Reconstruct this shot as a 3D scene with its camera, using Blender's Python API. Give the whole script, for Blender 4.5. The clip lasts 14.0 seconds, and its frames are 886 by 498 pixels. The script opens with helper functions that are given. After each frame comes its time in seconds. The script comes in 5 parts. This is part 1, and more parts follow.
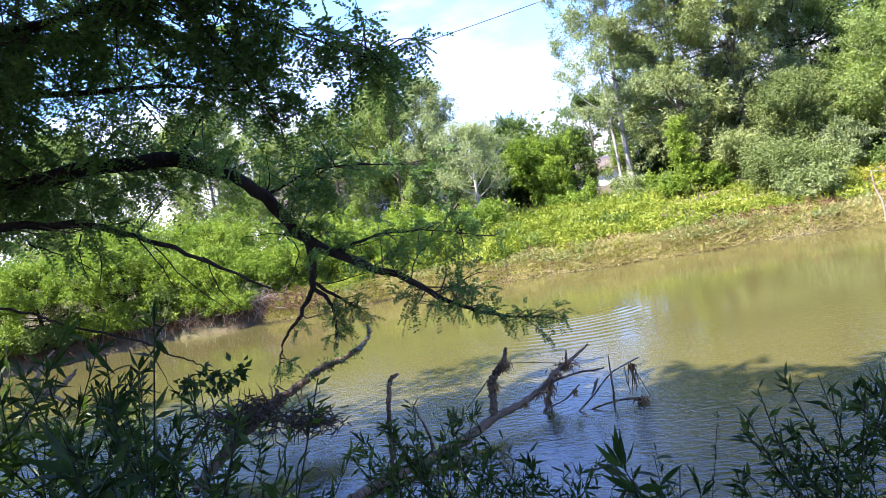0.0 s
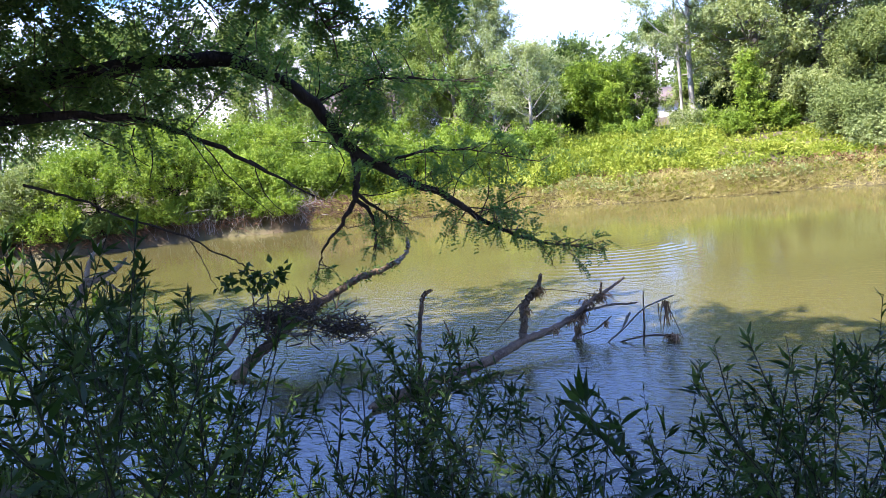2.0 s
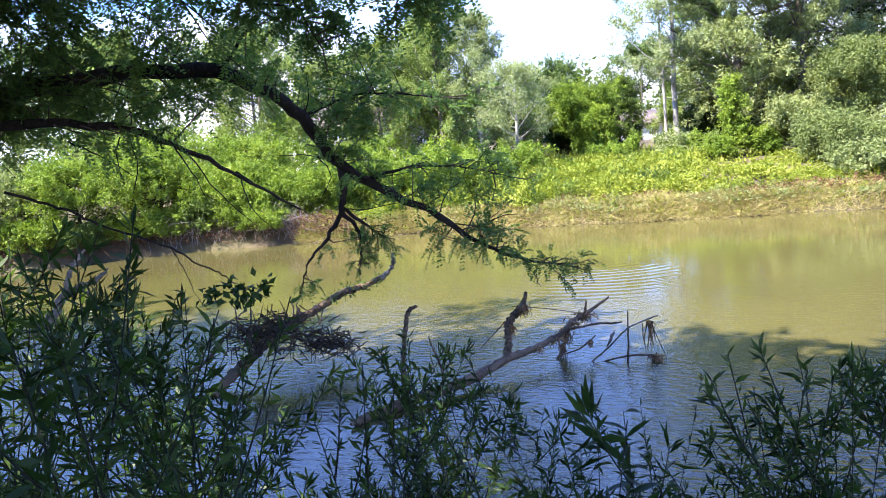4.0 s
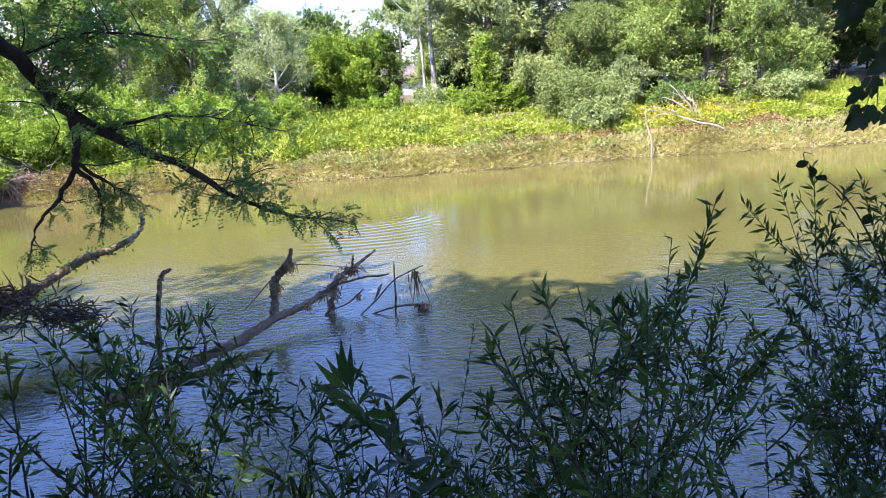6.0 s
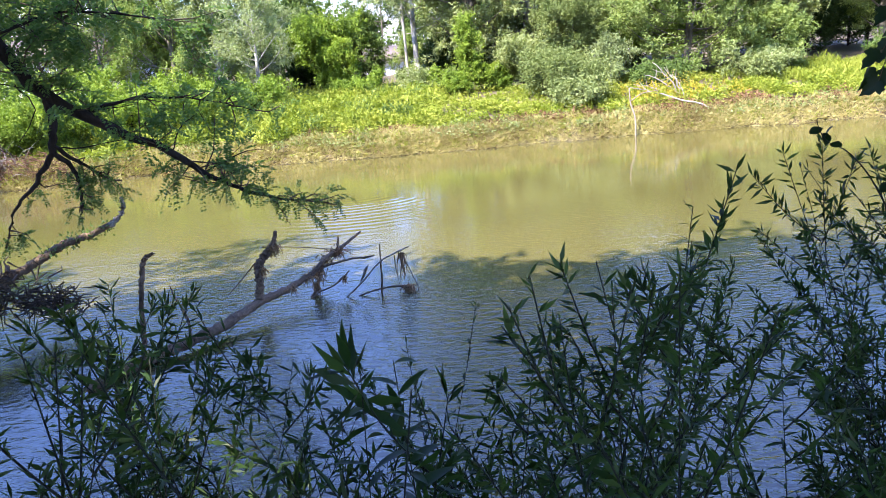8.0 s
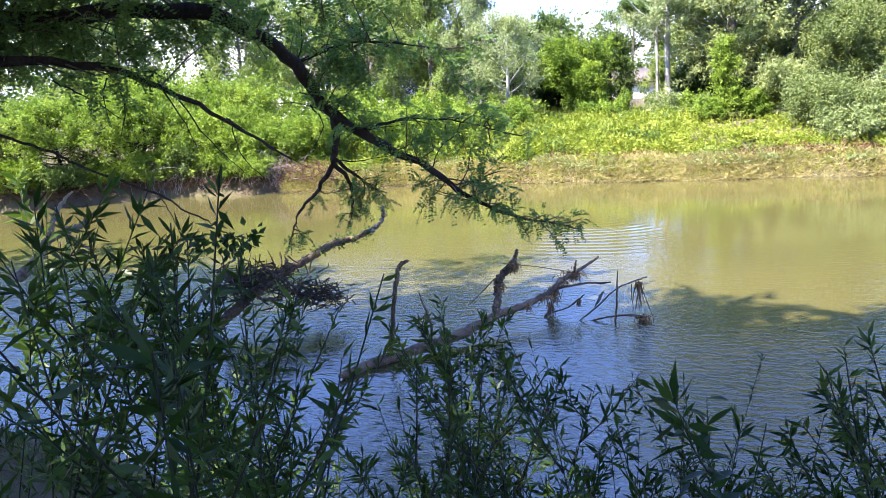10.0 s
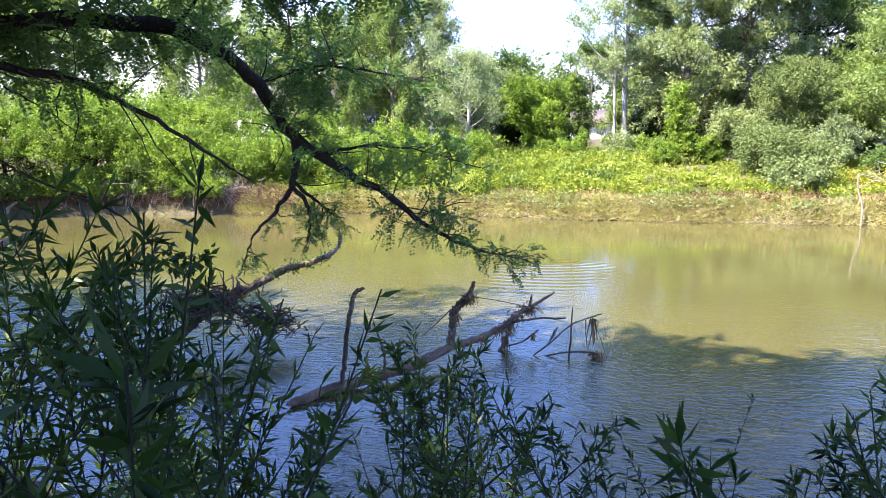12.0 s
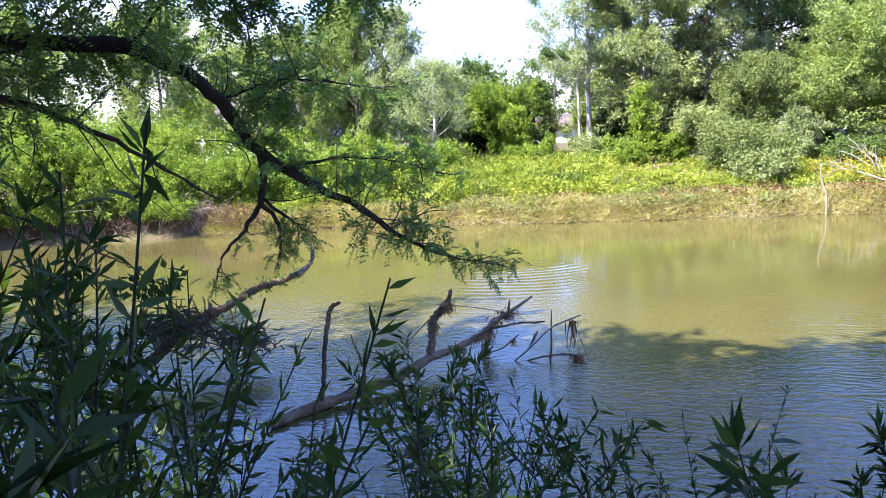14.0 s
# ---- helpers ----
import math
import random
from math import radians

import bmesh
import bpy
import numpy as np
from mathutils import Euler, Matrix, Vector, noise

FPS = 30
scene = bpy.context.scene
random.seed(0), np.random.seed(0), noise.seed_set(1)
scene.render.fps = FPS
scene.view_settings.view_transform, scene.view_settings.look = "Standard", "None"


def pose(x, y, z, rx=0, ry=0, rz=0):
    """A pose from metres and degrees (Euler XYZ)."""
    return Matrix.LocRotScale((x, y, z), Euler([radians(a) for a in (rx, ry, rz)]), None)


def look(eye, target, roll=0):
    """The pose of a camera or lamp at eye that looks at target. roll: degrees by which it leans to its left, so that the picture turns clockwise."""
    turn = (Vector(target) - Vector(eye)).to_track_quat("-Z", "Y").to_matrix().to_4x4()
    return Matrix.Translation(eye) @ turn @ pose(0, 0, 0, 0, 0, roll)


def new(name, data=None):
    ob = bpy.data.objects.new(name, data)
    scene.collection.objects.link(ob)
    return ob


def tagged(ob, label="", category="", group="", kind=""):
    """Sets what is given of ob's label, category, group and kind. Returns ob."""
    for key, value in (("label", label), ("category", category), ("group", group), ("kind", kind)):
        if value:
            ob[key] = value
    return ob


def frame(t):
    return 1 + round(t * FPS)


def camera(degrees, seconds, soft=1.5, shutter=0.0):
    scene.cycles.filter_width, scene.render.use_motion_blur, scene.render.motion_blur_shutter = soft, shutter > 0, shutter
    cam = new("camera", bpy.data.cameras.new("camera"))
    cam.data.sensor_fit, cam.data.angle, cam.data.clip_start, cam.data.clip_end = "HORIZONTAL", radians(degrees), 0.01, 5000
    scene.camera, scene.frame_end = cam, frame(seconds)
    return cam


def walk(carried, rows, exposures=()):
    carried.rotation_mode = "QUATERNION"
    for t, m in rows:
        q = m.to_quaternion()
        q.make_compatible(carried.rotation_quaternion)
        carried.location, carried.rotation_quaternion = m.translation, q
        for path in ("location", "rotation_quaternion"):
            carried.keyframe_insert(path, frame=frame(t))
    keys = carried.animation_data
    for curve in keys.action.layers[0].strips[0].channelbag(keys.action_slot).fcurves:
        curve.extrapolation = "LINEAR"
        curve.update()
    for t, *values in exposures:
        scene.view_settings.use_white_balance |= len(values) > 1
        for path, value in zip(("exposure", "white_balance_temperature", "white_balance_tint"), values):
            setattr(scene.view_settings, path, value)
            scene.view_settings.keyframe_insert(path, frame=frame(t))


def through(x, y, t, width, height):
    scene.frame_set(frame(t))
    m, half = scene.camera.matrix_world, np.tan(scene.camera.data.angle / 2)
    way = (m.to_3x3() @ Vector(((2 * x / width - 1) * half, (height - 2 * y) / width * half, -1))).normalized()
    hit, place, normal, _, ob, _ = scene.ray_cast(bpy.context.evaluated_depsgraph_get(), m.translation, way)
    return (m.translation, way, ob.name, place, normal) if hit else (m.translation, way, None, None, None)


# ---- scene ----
# ---- camera ----
cam = camera(62.41, 14.0, soft=0.9)
# seconds, place, yaw to the left, pitch up, roll
ROWS = [
    (0.0, 0.043, -0.110, 3.041, 21.92, -3.72, -11.00),
    (0.5, 0.051, -0.116, 3.039, 21.73, -2.93, -10.34),
    (1.0, 0.072, -0.150, 3.048, 25.60, -2.73, -4.44),
    (1.5, 0.077, -0.005, 2.998, 24.23, -6.33, -4.24),
    (2.0, 0.124, -0.105, 3.050, 26.53, -9.46, -6.75),
    (2.5, 0.113, -0.166, 3.065, 25.36, -9.95, -6.55),
    (2.7, 0.090, -0.093, 3.036, 26.68, -9.11, -6.66),
    (4.8, 0.092, -0.097, 3.029, 23.25, -8.34, -5.06),
    (5.0, 0.099, -0.031, 3.008, 21.62, -9.07, -5.52),
    (5.5, 0.100, 0.037, 2.984, 10.86, -12.02, -3.74),
    (6.0, 0.057, 0.088, 2.979, 7.07, -13.21, -4.26),
    (6.5, 0.043, 0.076, 2.978, 2.59, -11.86, -0.26),
    (7.0, 0.040, 0.046, 2.990, 1.89, -12.20, -1.55),
    (7.5, 0.036, 0.096, 2.971, 4.56, -14.38, -5.48),
    (8.0, 0.029, 0.141, 2.958, 5.94, -14.77, -4.72),
    (8.5, -0.004, 0.006, 3.016, 16.64, -14.23, -5.18),
    (9.0, -0.053, -0.019, 3.036, 23.25, -14.77, -4.37),
    (9.2, -0.019, -0.037, 3.049, 25.01, -13.95, -5.03),
    (11.3, -0.076, -0.086, 3.049, 22.10, -10.36, -1.25),
    (11.5, -0.057, -0.029, 3.028, 22.61, -10.08, -1.33),
    (12.0, -0.102, -0.028, 3.024, 20.31, -9.68, -0.40),
    (12.5, -0.105, -0.051, 3.030, 21.26, -11.10, -2.49),
    (13.0, -0.144, 0.001, 3.005, 20.72, -11.49, 1.57),
    (13.5, -0.159, 0.105, 2.980, 17.47, -10.97, -3.65),
    (14.0, -0.169, 0.065, 2.985, 18.08, -8.92, -3.14),
]


def camera_pose(x, y, z, yaw, pitch, roll):
    a, b = radians(yaw), radians(pitch)
    way = Vector((-math.sin(a) * math.cos(b), math.cos(a) * math.cos(b), math.sin(b)))
    eye = Vector((x, y, z))
    return look(eye, eye + way, roll)


walk(cam, [(r[0], camera_pose(*r[1:])) for r in ROWS], [(0.0, 2.12, 6250, 19), (1.5, 2.07, 6250, 19), (2.5, 2.24, 6250, 19), (5.0, 2.30, 6250, 19), (7.0, 2.24, 6250, 19), (8.0, 2.34, 6250, 19), (8.7, 2.47, 6250, 19), (11.5, 2.38, 6250, 19), (13.0, 2.36, 6250, 19), (14.0, 2.30, 6250, 19)])


# ---- world, sun ----
SUN_TO = Vector((-0.65, -0.76, 0.0)).normalized()
SUN_EL = radians(55)
world = bpy.data.worlds.new("sky")
scene.world = world
world.use_nodes = True
wn, wl = world.node_tree.nodes, world.node_tree.links
wn.clear()
w_out = wn.new("ShaderNodeOutputWorld")
w_bg = wn.new("ShaderNodeBackground")
w_sky = wn.new("ShaderNodeTexSky")
w_sky.sky_type = "NISHITA"
w_sky.sun_disc = False
w_sky.sun_elevation = SUN_EL
w_sky.sun_rotation = math.atan2(SUN_TO.x, SUN_TO.y)
w_sky.air_density, w_sky.dust_density, w_sky.ozone_density = 1.3, 0.2, 2.5
# fair-weather cloud, thicker towards the horizon
w_co = wn.new("ShaderNodeTexCoord")
w_map = wn.new("ShaderNodeMapping")
w_map.inputs["Scale"].default_value = (1.0, 1.0, 3.0)
w_map.inputs["Location"].default_value = (0.35, 0.1, 0.0)
w_noise = wn.new("ShaderNodeTexNoise")
w_noise.inputs["Scale"].default_value = 2.2
w_noise.inputs["Detail"].default_value = 7.0
w_noise.inputs["Roughness"].default_value = 0.55
w_sep = wn.new("ShaderNodeSeparateXYZ")
w_low = wn.new("ShaderNodeMapRange")
w_low.inputs["From Min"].default_value, w_low.inputs["From Max"].default_value = 0.05, 0.24
w_low.inputs["To Min"].default_value, w_low.inputs["To Max"].default_value = 0.20, -0.22
w_add = wn.new("ShaderNodeMath")
w_add.operation = "ADD"
w_ramp = wn.new("ShaderNodeMapRange")
w_ramp.inputs["From Min"].default_value, w_ramp.inputs["From Max"].default_value = 0.38, 0.72
w_ramp.inputs["To Min"].default_value = 0.12
w_mix = wn.new("ShaderNodeMixRGB")
w_mix.inputs["Color2"].default_value = (5.6, 5.3, 5.6, 1)
wl.new(w_co.outputs["Generated"], w_map.inputs["Vector"])
wl.new(w_map.outputs["Vector"], w_noise.inputs["Vector"])
wl.new(w_co.outputs["Generated"], w_sep.inputs["Vector"])
wl.new(w_sep.outputs["Z"], w_low.inputs["Value"])
wl.new(w_noise.outputs["Fac"], w_add.inputs[0])
wl.new(w_low.outputs["Result"], w_add.inputs[1])
wl.new(w_add.outputs["Value"], w_ramp.inputs["Value"])
wl.new(w_ramp.outputs["Result"], w_mix.inputs["Fac"])
w_tint = wn.new("ShaderNodeMixRGB")
w_tint.blend_type = "MULTIPLY"
w_tint.inputs["Fac"].default_value = 1.0
w_tint.inputs["Color2"].default_value = (0.40, 0.72, 1.36, 1)
wl.new(w_sky.outputs["Color"], w_tint.inputs["Color1"])
wl.new(w_tint.outputs["Color"], w_mix.inputs["Color1"])
wl.new(w_mix.outputs["Color"], w_bg.inputs["Color"])
w_bg.inputs["Strength"].default_value = 0.105
wl.new(w_bg.outputs["Background"], w_out.inputs["Surface"])

sun = new("sun", bpy.data.lights.new("sun", "SUN"))
sun.data.energy, sun.data.angle, sun.data.color = 5.0, radians(0.53), (1.0, 0.91, 0.77)
sun_dir = Vector((SUN_TO.x * math.cos(SUN_EL), SUN_TO.y * math.cos(SUN_EL), math.sin(SUN_EL)))
sun.matrix_world = look(sun_dir * 80, (0, 0, 0))

# ---- materials ----
def nodes_of(name):
    m = bpy.data.materials.new(name)
    m.use_nodes = True
    n, l = m.node_tree.nodes, m.node_tree.links
    return m, n, l, n["Principled BSDF"], n["Material Output"]


def ramp(n, stops):
    r = n.new("ShaderNodeValToRGB")
    e = r.color_ramp.elements
    e[0].position, e[0].color = stops[0][0], (*stops[0][1], 1)
    e[1].position, e[1].color = stops[-1][0], (*stops[-1][1], 1)
    for p, c in stops[1:-1]:
        x = e.new(p)
        x.color = (*c, 1)
    return r


def noise_node(n, l, scale, detail=4.0, vec=None, rough=0.55):
    t = n.new("ShaderNodeTexNoise")
    t.inputs["Scale"].default_value, t.inputs["Detail"].default_value = scale, detail
    t.inputs["Roughness"].default_value = rough
    if vec is not None:
        l.new(vec, t.inputs["Vector"])
    return t


def leaf_material(name, dark, mid, light, through=0.35, gloss=0.6, patch=0.8, single=False):
    """Leaves: colour varies leaf by leaf and in patches, light shines through."""
    m, n, l, b, out = nodes_of(name)
    if single:
        rnd = n.new("ShaderNodeObjectInfo").outputs["Random"]
    else:
        rnd = n.new("ShaderNodeNewGeometry").outputs["Random Per Island"]
    pos = n.new("ShaderNodeNewGeometry").outputs["Position"]
    t = noise_node(n, l, patch, 3.0, pos)
    a = n.new("ShaderNodeMath")
    a.operation = "MULTIPLY_ADD"
    l.new(rnd, a.inputs[0])
    a.inputs[1].default_value = 0.30
    l.new(t.outputs["Fac"], a.inputs[2])
    s = n.new("ShaderNodeMath")
    s.operation = "SUBTRACT"
    l.new(a.outputs[0], s.inputs[0])
    s.inputs[1].default_value = 0.15
    r = ramp(n, [(0.15, dark), (0.5, mid), (0.85, light)])
    l.new(s.outputs[0], r.inputs["Fac"])
    l.new(r.outputs["Color"], b.inputs["Base Color"])
    b.inputs["Roughness"].default_value = gloss
    b.inputs["Specular IOR Level"].default_value = 0.22
    tr = n.new("ShaderNodeBsdfTranslucent")
    g = n.new("ShaderNodeMixRGB")
    g.blend_type = "MULTIPLY"
    g.inputs["Fac"].default_value = 1.0
    g.inputs["Color2"].default_value = (1.25, 1.35, 0.55, 1)
    l.new(r.outputs["Color"], g.inputs["Color1"])
    l.new(g.outputs["Color"], tr.inputs["Color"])
    mx = n.new("ShaderNodeMixShader")
    mx.inputs["Fac"].default_value = through
    l.new(b.outputs["BSDF"], mx.inputs[1])
    l.new(tr.outputs["BSDF"], mx.inputs[2])
    l.new(mx.outputs["Shader"], out.inputs["Surface"])
    return m


def bark_material(name, dark, light, scale=6.0, stretch=4.0, bump=0.6, rough=0.9):
    m, n, l, b, out = nodes_of(name)
    co = n.new("ShaderNodeTexCoord")
    mp = n.new("ShaderNodeMapping")
    mp.inputs["Scale"].default_value = (stretch, stretch, 1.0)
    l.new(co.outputs["Object"], mp.inputs["Vector"])
    t = noise_node(n, l, scale, 6.0, mp.outputs["Vector"], 0.65)
    big = noise_node(n, l, scale * 0.15, 3.0, co.outputs["Object"])
    mixv = n.new("ShaderNodeMath")
    mixv.operation = "MULTIPLY_ADD"
    l.new(t.outputs["Fac"], mixv.inputs[0])
    mixv.inputs[1].default_value = 0.7
    l.new(big.outputs["Fac"], mixv.inputs[2])
    r = ramp(n, [(0.55, dark), (0.95, light)])
    l.new(mixv.outputs[0], r.inputs["Fac"])
    l.new(r.outputs["Color"], b.inputs["Base Color"])
    b.inputs["Roughness"].default_value = rough
    b.inputs["Specular IOR Level"].default_value = 0.2
    bp = n.new("ShaderNodeBump")
    bp.inputs["Strength"].default_value, bp.inputs["Distance"].default_value = bump, 0.03
    l.new(t.outputs["Fac"], bp.inputs["Height"])
    l.new(bp.outputs["Normal"], b.inputs["Normal"])
    return m


def ground_material():
    m, n, l, b, out = nodes_of("bank_soil")
    pos = n.new("ShaderNodeNewGeometry").outputs["Position"]
    a, c = noise_node(n, l, 0.35, 5.0, pos), noise_node(n, l, 9.0, 6.0, pos, 0.7)
    mx = n.new("ShaderNodeMath")
    mx.operation = "MULTIPLY_ADD"
    l.new(c.outputs["Fac"], mx.inputs[0])
    mx.inputs[1].default_value = 0.5
    l.new(a.outputs["Fac"], mx.inputs[2])
    r = ramp(n, [(0.45, (0.035, 0.027, 0.016)), (0.7, (0.085, 0.066, 0.038)), (1.0, (0.100, 0.095, 0.040))])
    l.new(mx.outputs[0], r.inputs["Fac"])
    l.new(r.outputs["Color"], b.inputs["Base Color"])
    b.inputs["Roughness"].default_value = 0.95
    bp = n.new("ShaderNodeBump")
    bp.inputs["Distance"].default_value = 0.05
    l.new(c.outputs["Fac"], bp.inputs["Height"])
    l.new(bp.outputs["Normal"], b.inputs["Normal"])
    return m


def water_material():
    """Silty river water: mud colour in the body, gloss and ripples on top."""
    m, n, l, b, out = nodes_of("river_water")
    pos = n.new("ShaderNodeNewGeometry").outputs["Position"]
    silt = noise_node(n, l, 0.16, 4.0, pos)
    r = ramp(n, [(0.3, (0.066, 0.062, 0.021)), (0.7, (0.090, 0.083, 0.029))])
    l.new(silt.outputs["Fac"], r.inputs["Fac"])
    l.new(r.outputs["Color"], b.inputs["Base Color"])
    b.inputs["Roughness"].default_value = 0.05
    b.inputs["IOR"].default_value = 1.55
    b.inputs["Specular IOR Level"].default_value = 0.8
    mp = n.new("ShaderNodeMapping")
    mp.inputs["Rotation"].default_value = (0, 0, radians(-18))
    mp.inputs["Scale"].default_value = (1.0, 2.0, 1.0)
    l.new(pos, mp.inputs["Vector"])
    fine = noise_node(n, l, 6.5, 3.0, mp.outputs["Vector"], 0.5)
    swell = noise_node(n, l, 0.9, 2.0, mp.outputs["Vector"], 0.5)
    calm = noise_node(n, l, 0.22, 2.0, pos)
    near = n.new("ShaderNodeMapRange")
    near.inputs["From Min"].default_value, near.inputs["From Max"].default_value = 0.35, 0.65
    near.inputs["To Min"].default_value, near.inputs["To Max"].default_value = 0.35, 1.0
    l.new(calm.outputs["Fac"], near.inputs["Value"])
    # wind reaches the near half; the far side lies calm
    xyz = n.new("ShaderNodeSeparateXYZ")
    l.new(pos, xyz.inputs["Vector"])
    lee = n.new("ShaderNodeMapRange")
    lee.inputs["From Min"].default_value, lee.inputs["From Max"].default_value = 8.5, 15.0
    lee.inputs["To Min"].default_value, lee.inputs["To Max"].default_value = 1.0, 0.08
    l.new(xyz.outputs["Y"], lee.inputs["Value"])
    # rings spreading from the branch tip
    ring_at = n.new("ShaderNodeMapping")
    ring_at.inputs["Location"].default_value = (3.9, -17.2, 0)
    l.new(pos, ring_at.inputs["Vector"])
    rings = n.new("ShaderNodeTexWave")
    rings.wave_type, rings.rings_direction = "RINGS", "Z"
    rings.inputs["Scale"].default_value, rings.inputs["Distortion"].default_value = 1.1, 1.5
    rings.inputs["Detail"].default_value = 1.0
    l.new(ring_at.outputs["Vector"], rings.inputs["Vector"])
    far = n.new("ShaderNodeVectorMath")
    far.operation = "LENGTH"
    shift = n.new("ShaderNodeMapping")
    shift.inputs["Location"].default_value = (3.3, -14.2, 0)
    l.new(pos, shift.inputs["Vector"])
    l.new(shift.outputs["Vector"], far.inputs[0])
    fade = n.new("ShaderNodeMapRange")
    fade.inputs["From Min"].default_value, fade.inputs["From Max"].default_value = 0.4, 2.2
    fade.inputs["To Min"].default_value, fade.inputs["To Max"].default_value = 0.30, 0.0
    l.new(far.outputs["Value"], fade.inputs["Value"])
    ringed = n.new("ShaderNodeMath")
    ringed.operation = "MULTIPLY"
    l.new(rings.outputs["Fac"], ringed.inputs[0])
    l.new(fade.outputs["Result"], ringed.inputs[1])
    amp = n.new("ShaderNodeMath")
    amp.operation = "MULTIPLY"
    l.new(fine.outputs["Fac"], amp.inputs[0])
    l.new(near.outputs["Result"], amp.inputs[1])
    tot = n.new("ShaderNodeMath")
    tot.operation = "MULTIPLY_ADD"
    l.new(swell.outputs["Fac"], tot.inputs[0])
    tot.inputs[1].default_value = 0.5
    l.new(amp.outputs[0], tot.inputs[2])
    leeward = n.new("ShaderNodeMath")
    leeward.operation = "MULTIPLY_ADD"
    l.new(tot.outputs[0], leeward.inputs[0])
    l.new(lee.outputs["Result"], leeward.inputs[1])
    l.new(ringed.outputs[0], leeward.inputs[2])
    bp = n.new("ShaderNodeBump")
    bp.inputs["Strength"].default_value, bp.inputs["Distance"].default_value = 1.0, 0.028
    l.new(leeward.outputs[0], bp.inputs["Height"])
    l.new(bp.outputs["Normal"], b.inputs["Normal"])
    return m


def plain_material(name, color, rough=0.8, metal=0.0, vary=0.15, scale=3.0):
    m, n, l, b, out = nodes_of(name)
    pos = n.new("ShaderNodeNewGeometry").outputs["Position"]
    t = noise_node(n, l, scale, 6.0, pos)
    lo = tuple(c * (1 - vary) for c in color)
    hi = tuple(min(1, c * (1 + vary)) for c in color)
    r = ramp(n, [(0.3, lo), (0.7, hi)])
    l.new(t.outputs["Fac"], r.inputs["Fac"])
    l.new(r.outputs["Color"], b.inputs["Base Color"])
    b.inputs["Roughness"].default_value, b.inputs["Metallic"].default_value = rough, metal
    return m


M_GROUND, M_WATER = ground_material(), water_material()
M_LEAF_PALE = leaf_material("leaf_pale_green", (0.105, 0.160, 0.040), (0.185, 0.255, 0.072), (0.290, 0.355, 0.125), 0.30)
M_LEAF_OLIVE = leaf_material("leaf_olive_green", (0.120, 0.158, 0.058), (0.215, 0.262, 0.102), (0.320, 0.365, 0.165), 0.28)
M_LEAF_SAGE = leaf_material("leaf_sage_green", (0.070, 0.105, 0.030), (0.135, 0.180, 0.056), (0.215, 0.262, 0.095), 0.22)
M_LEAF_GREY = leaf_material("leaf_grey_green", (0.100, 0.140, 0.045), (0.180, 0.230, 0.085), (0.270, 0.320, 0.140), 0.24)
M_LEAF_SILVER = leaf_material("leaf_silver_green", (0.140, 0.185, 0.078), (0.230, 0.285, 0.135), (0.340, 0.390, 0.215), 0.30)
M_LEAF_BRIGHT = leaf_material("leaf_bright_green", (0.050, 0.100, 0.012), (0.150, 0.235, 0.028), (0.290, 0.375, 0.060), 0.30)
M_LEAF_MID = leaf_material("leaf_mid_green", (0.045, 0.085, 0.018), (0.085, 0.140, 0.030), (0.160, 0.220, 0.060), 0.22)
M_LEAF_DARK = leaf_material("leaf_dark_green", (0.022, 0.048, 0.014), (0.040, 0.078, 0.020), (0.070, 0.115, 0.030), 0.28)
M_LEAF_LOCUST = leaf_material("leaf_locust", (0.045, 0.092, 0.036), (0.100, 0.175, 0.058), (0.200, 0.290, 0.090), 0.48)
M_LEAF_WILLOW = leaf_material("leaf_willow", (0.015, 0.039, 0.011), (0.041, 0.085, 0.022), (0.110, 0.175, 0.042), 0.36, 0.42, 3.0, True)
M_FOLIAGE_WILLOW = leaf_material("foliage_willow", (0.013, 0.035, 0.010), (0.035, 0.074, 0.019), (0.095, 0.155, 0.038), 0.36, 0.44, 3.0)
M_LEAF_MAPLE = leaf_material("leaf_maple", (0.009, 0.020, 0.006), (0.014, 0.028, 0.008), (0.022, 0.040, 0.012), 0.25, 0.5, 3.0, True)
M_WEED = leaf_material("leaf_weed", (0.080, 0.135, 0.014), (0.205, 0.260, 0.030), (0.400, 0.420, 0.095), 0.30, 0.55, 0.9)
M_STRAW = leaf_material("dry_grass", (0.165, 0.135, 0.055), (0.340, 0.300, 0.125), (0.490, 0.455, 0.215), 0.2, 0.8, 0.6)
M_RUST = leaf_material("dead_weed", (0.080, 0.045, 0.022), (0.150, 0.085, 0.045), (0.240, 0.150, 0.085), 0.15, 0.8, 0.6)
M_YELLOW = leaf_material("yellow_flower", (0.22, 0.18, 0.02), (0.34, 0.28, 0.03), (0.45, 0.38, 0.05), 0.2, 0.7, 1.0)
M_BARK = bark_material("grey_bark", (0.050, 0.042, 0.034), (0.170, 0.150, 0.125))
M_BARK_PALE = bark_material("pale_bark", (0.130, 0.120, 0.105), (0.400, 0.385, 0.360))
M_BARK_DARK = bark_material("dark_bark", (0.008, 0.006, 0.005), (0.045, 0.036, 0.029), 9.0)
M_DRIFT = bark_material("weathered_driftwood", (0.030, 0.020, 0.014), (0.250, 0.175, 0.115), 16.0, 1.6, 1.0)
M_DRIFT_BARE = bark_material("bare_bleached_wood", (0.120, 0.098, 0.075), (0.330, 0.285, 0.230), 8.0, 3.0, 0.3)
M_DEAD_GREY = bark_material("silver_dead_wood", (0.11, 0.10, 0.095), (0.30, 0.288, 0.275), 10.0, 3.0, 0.3)
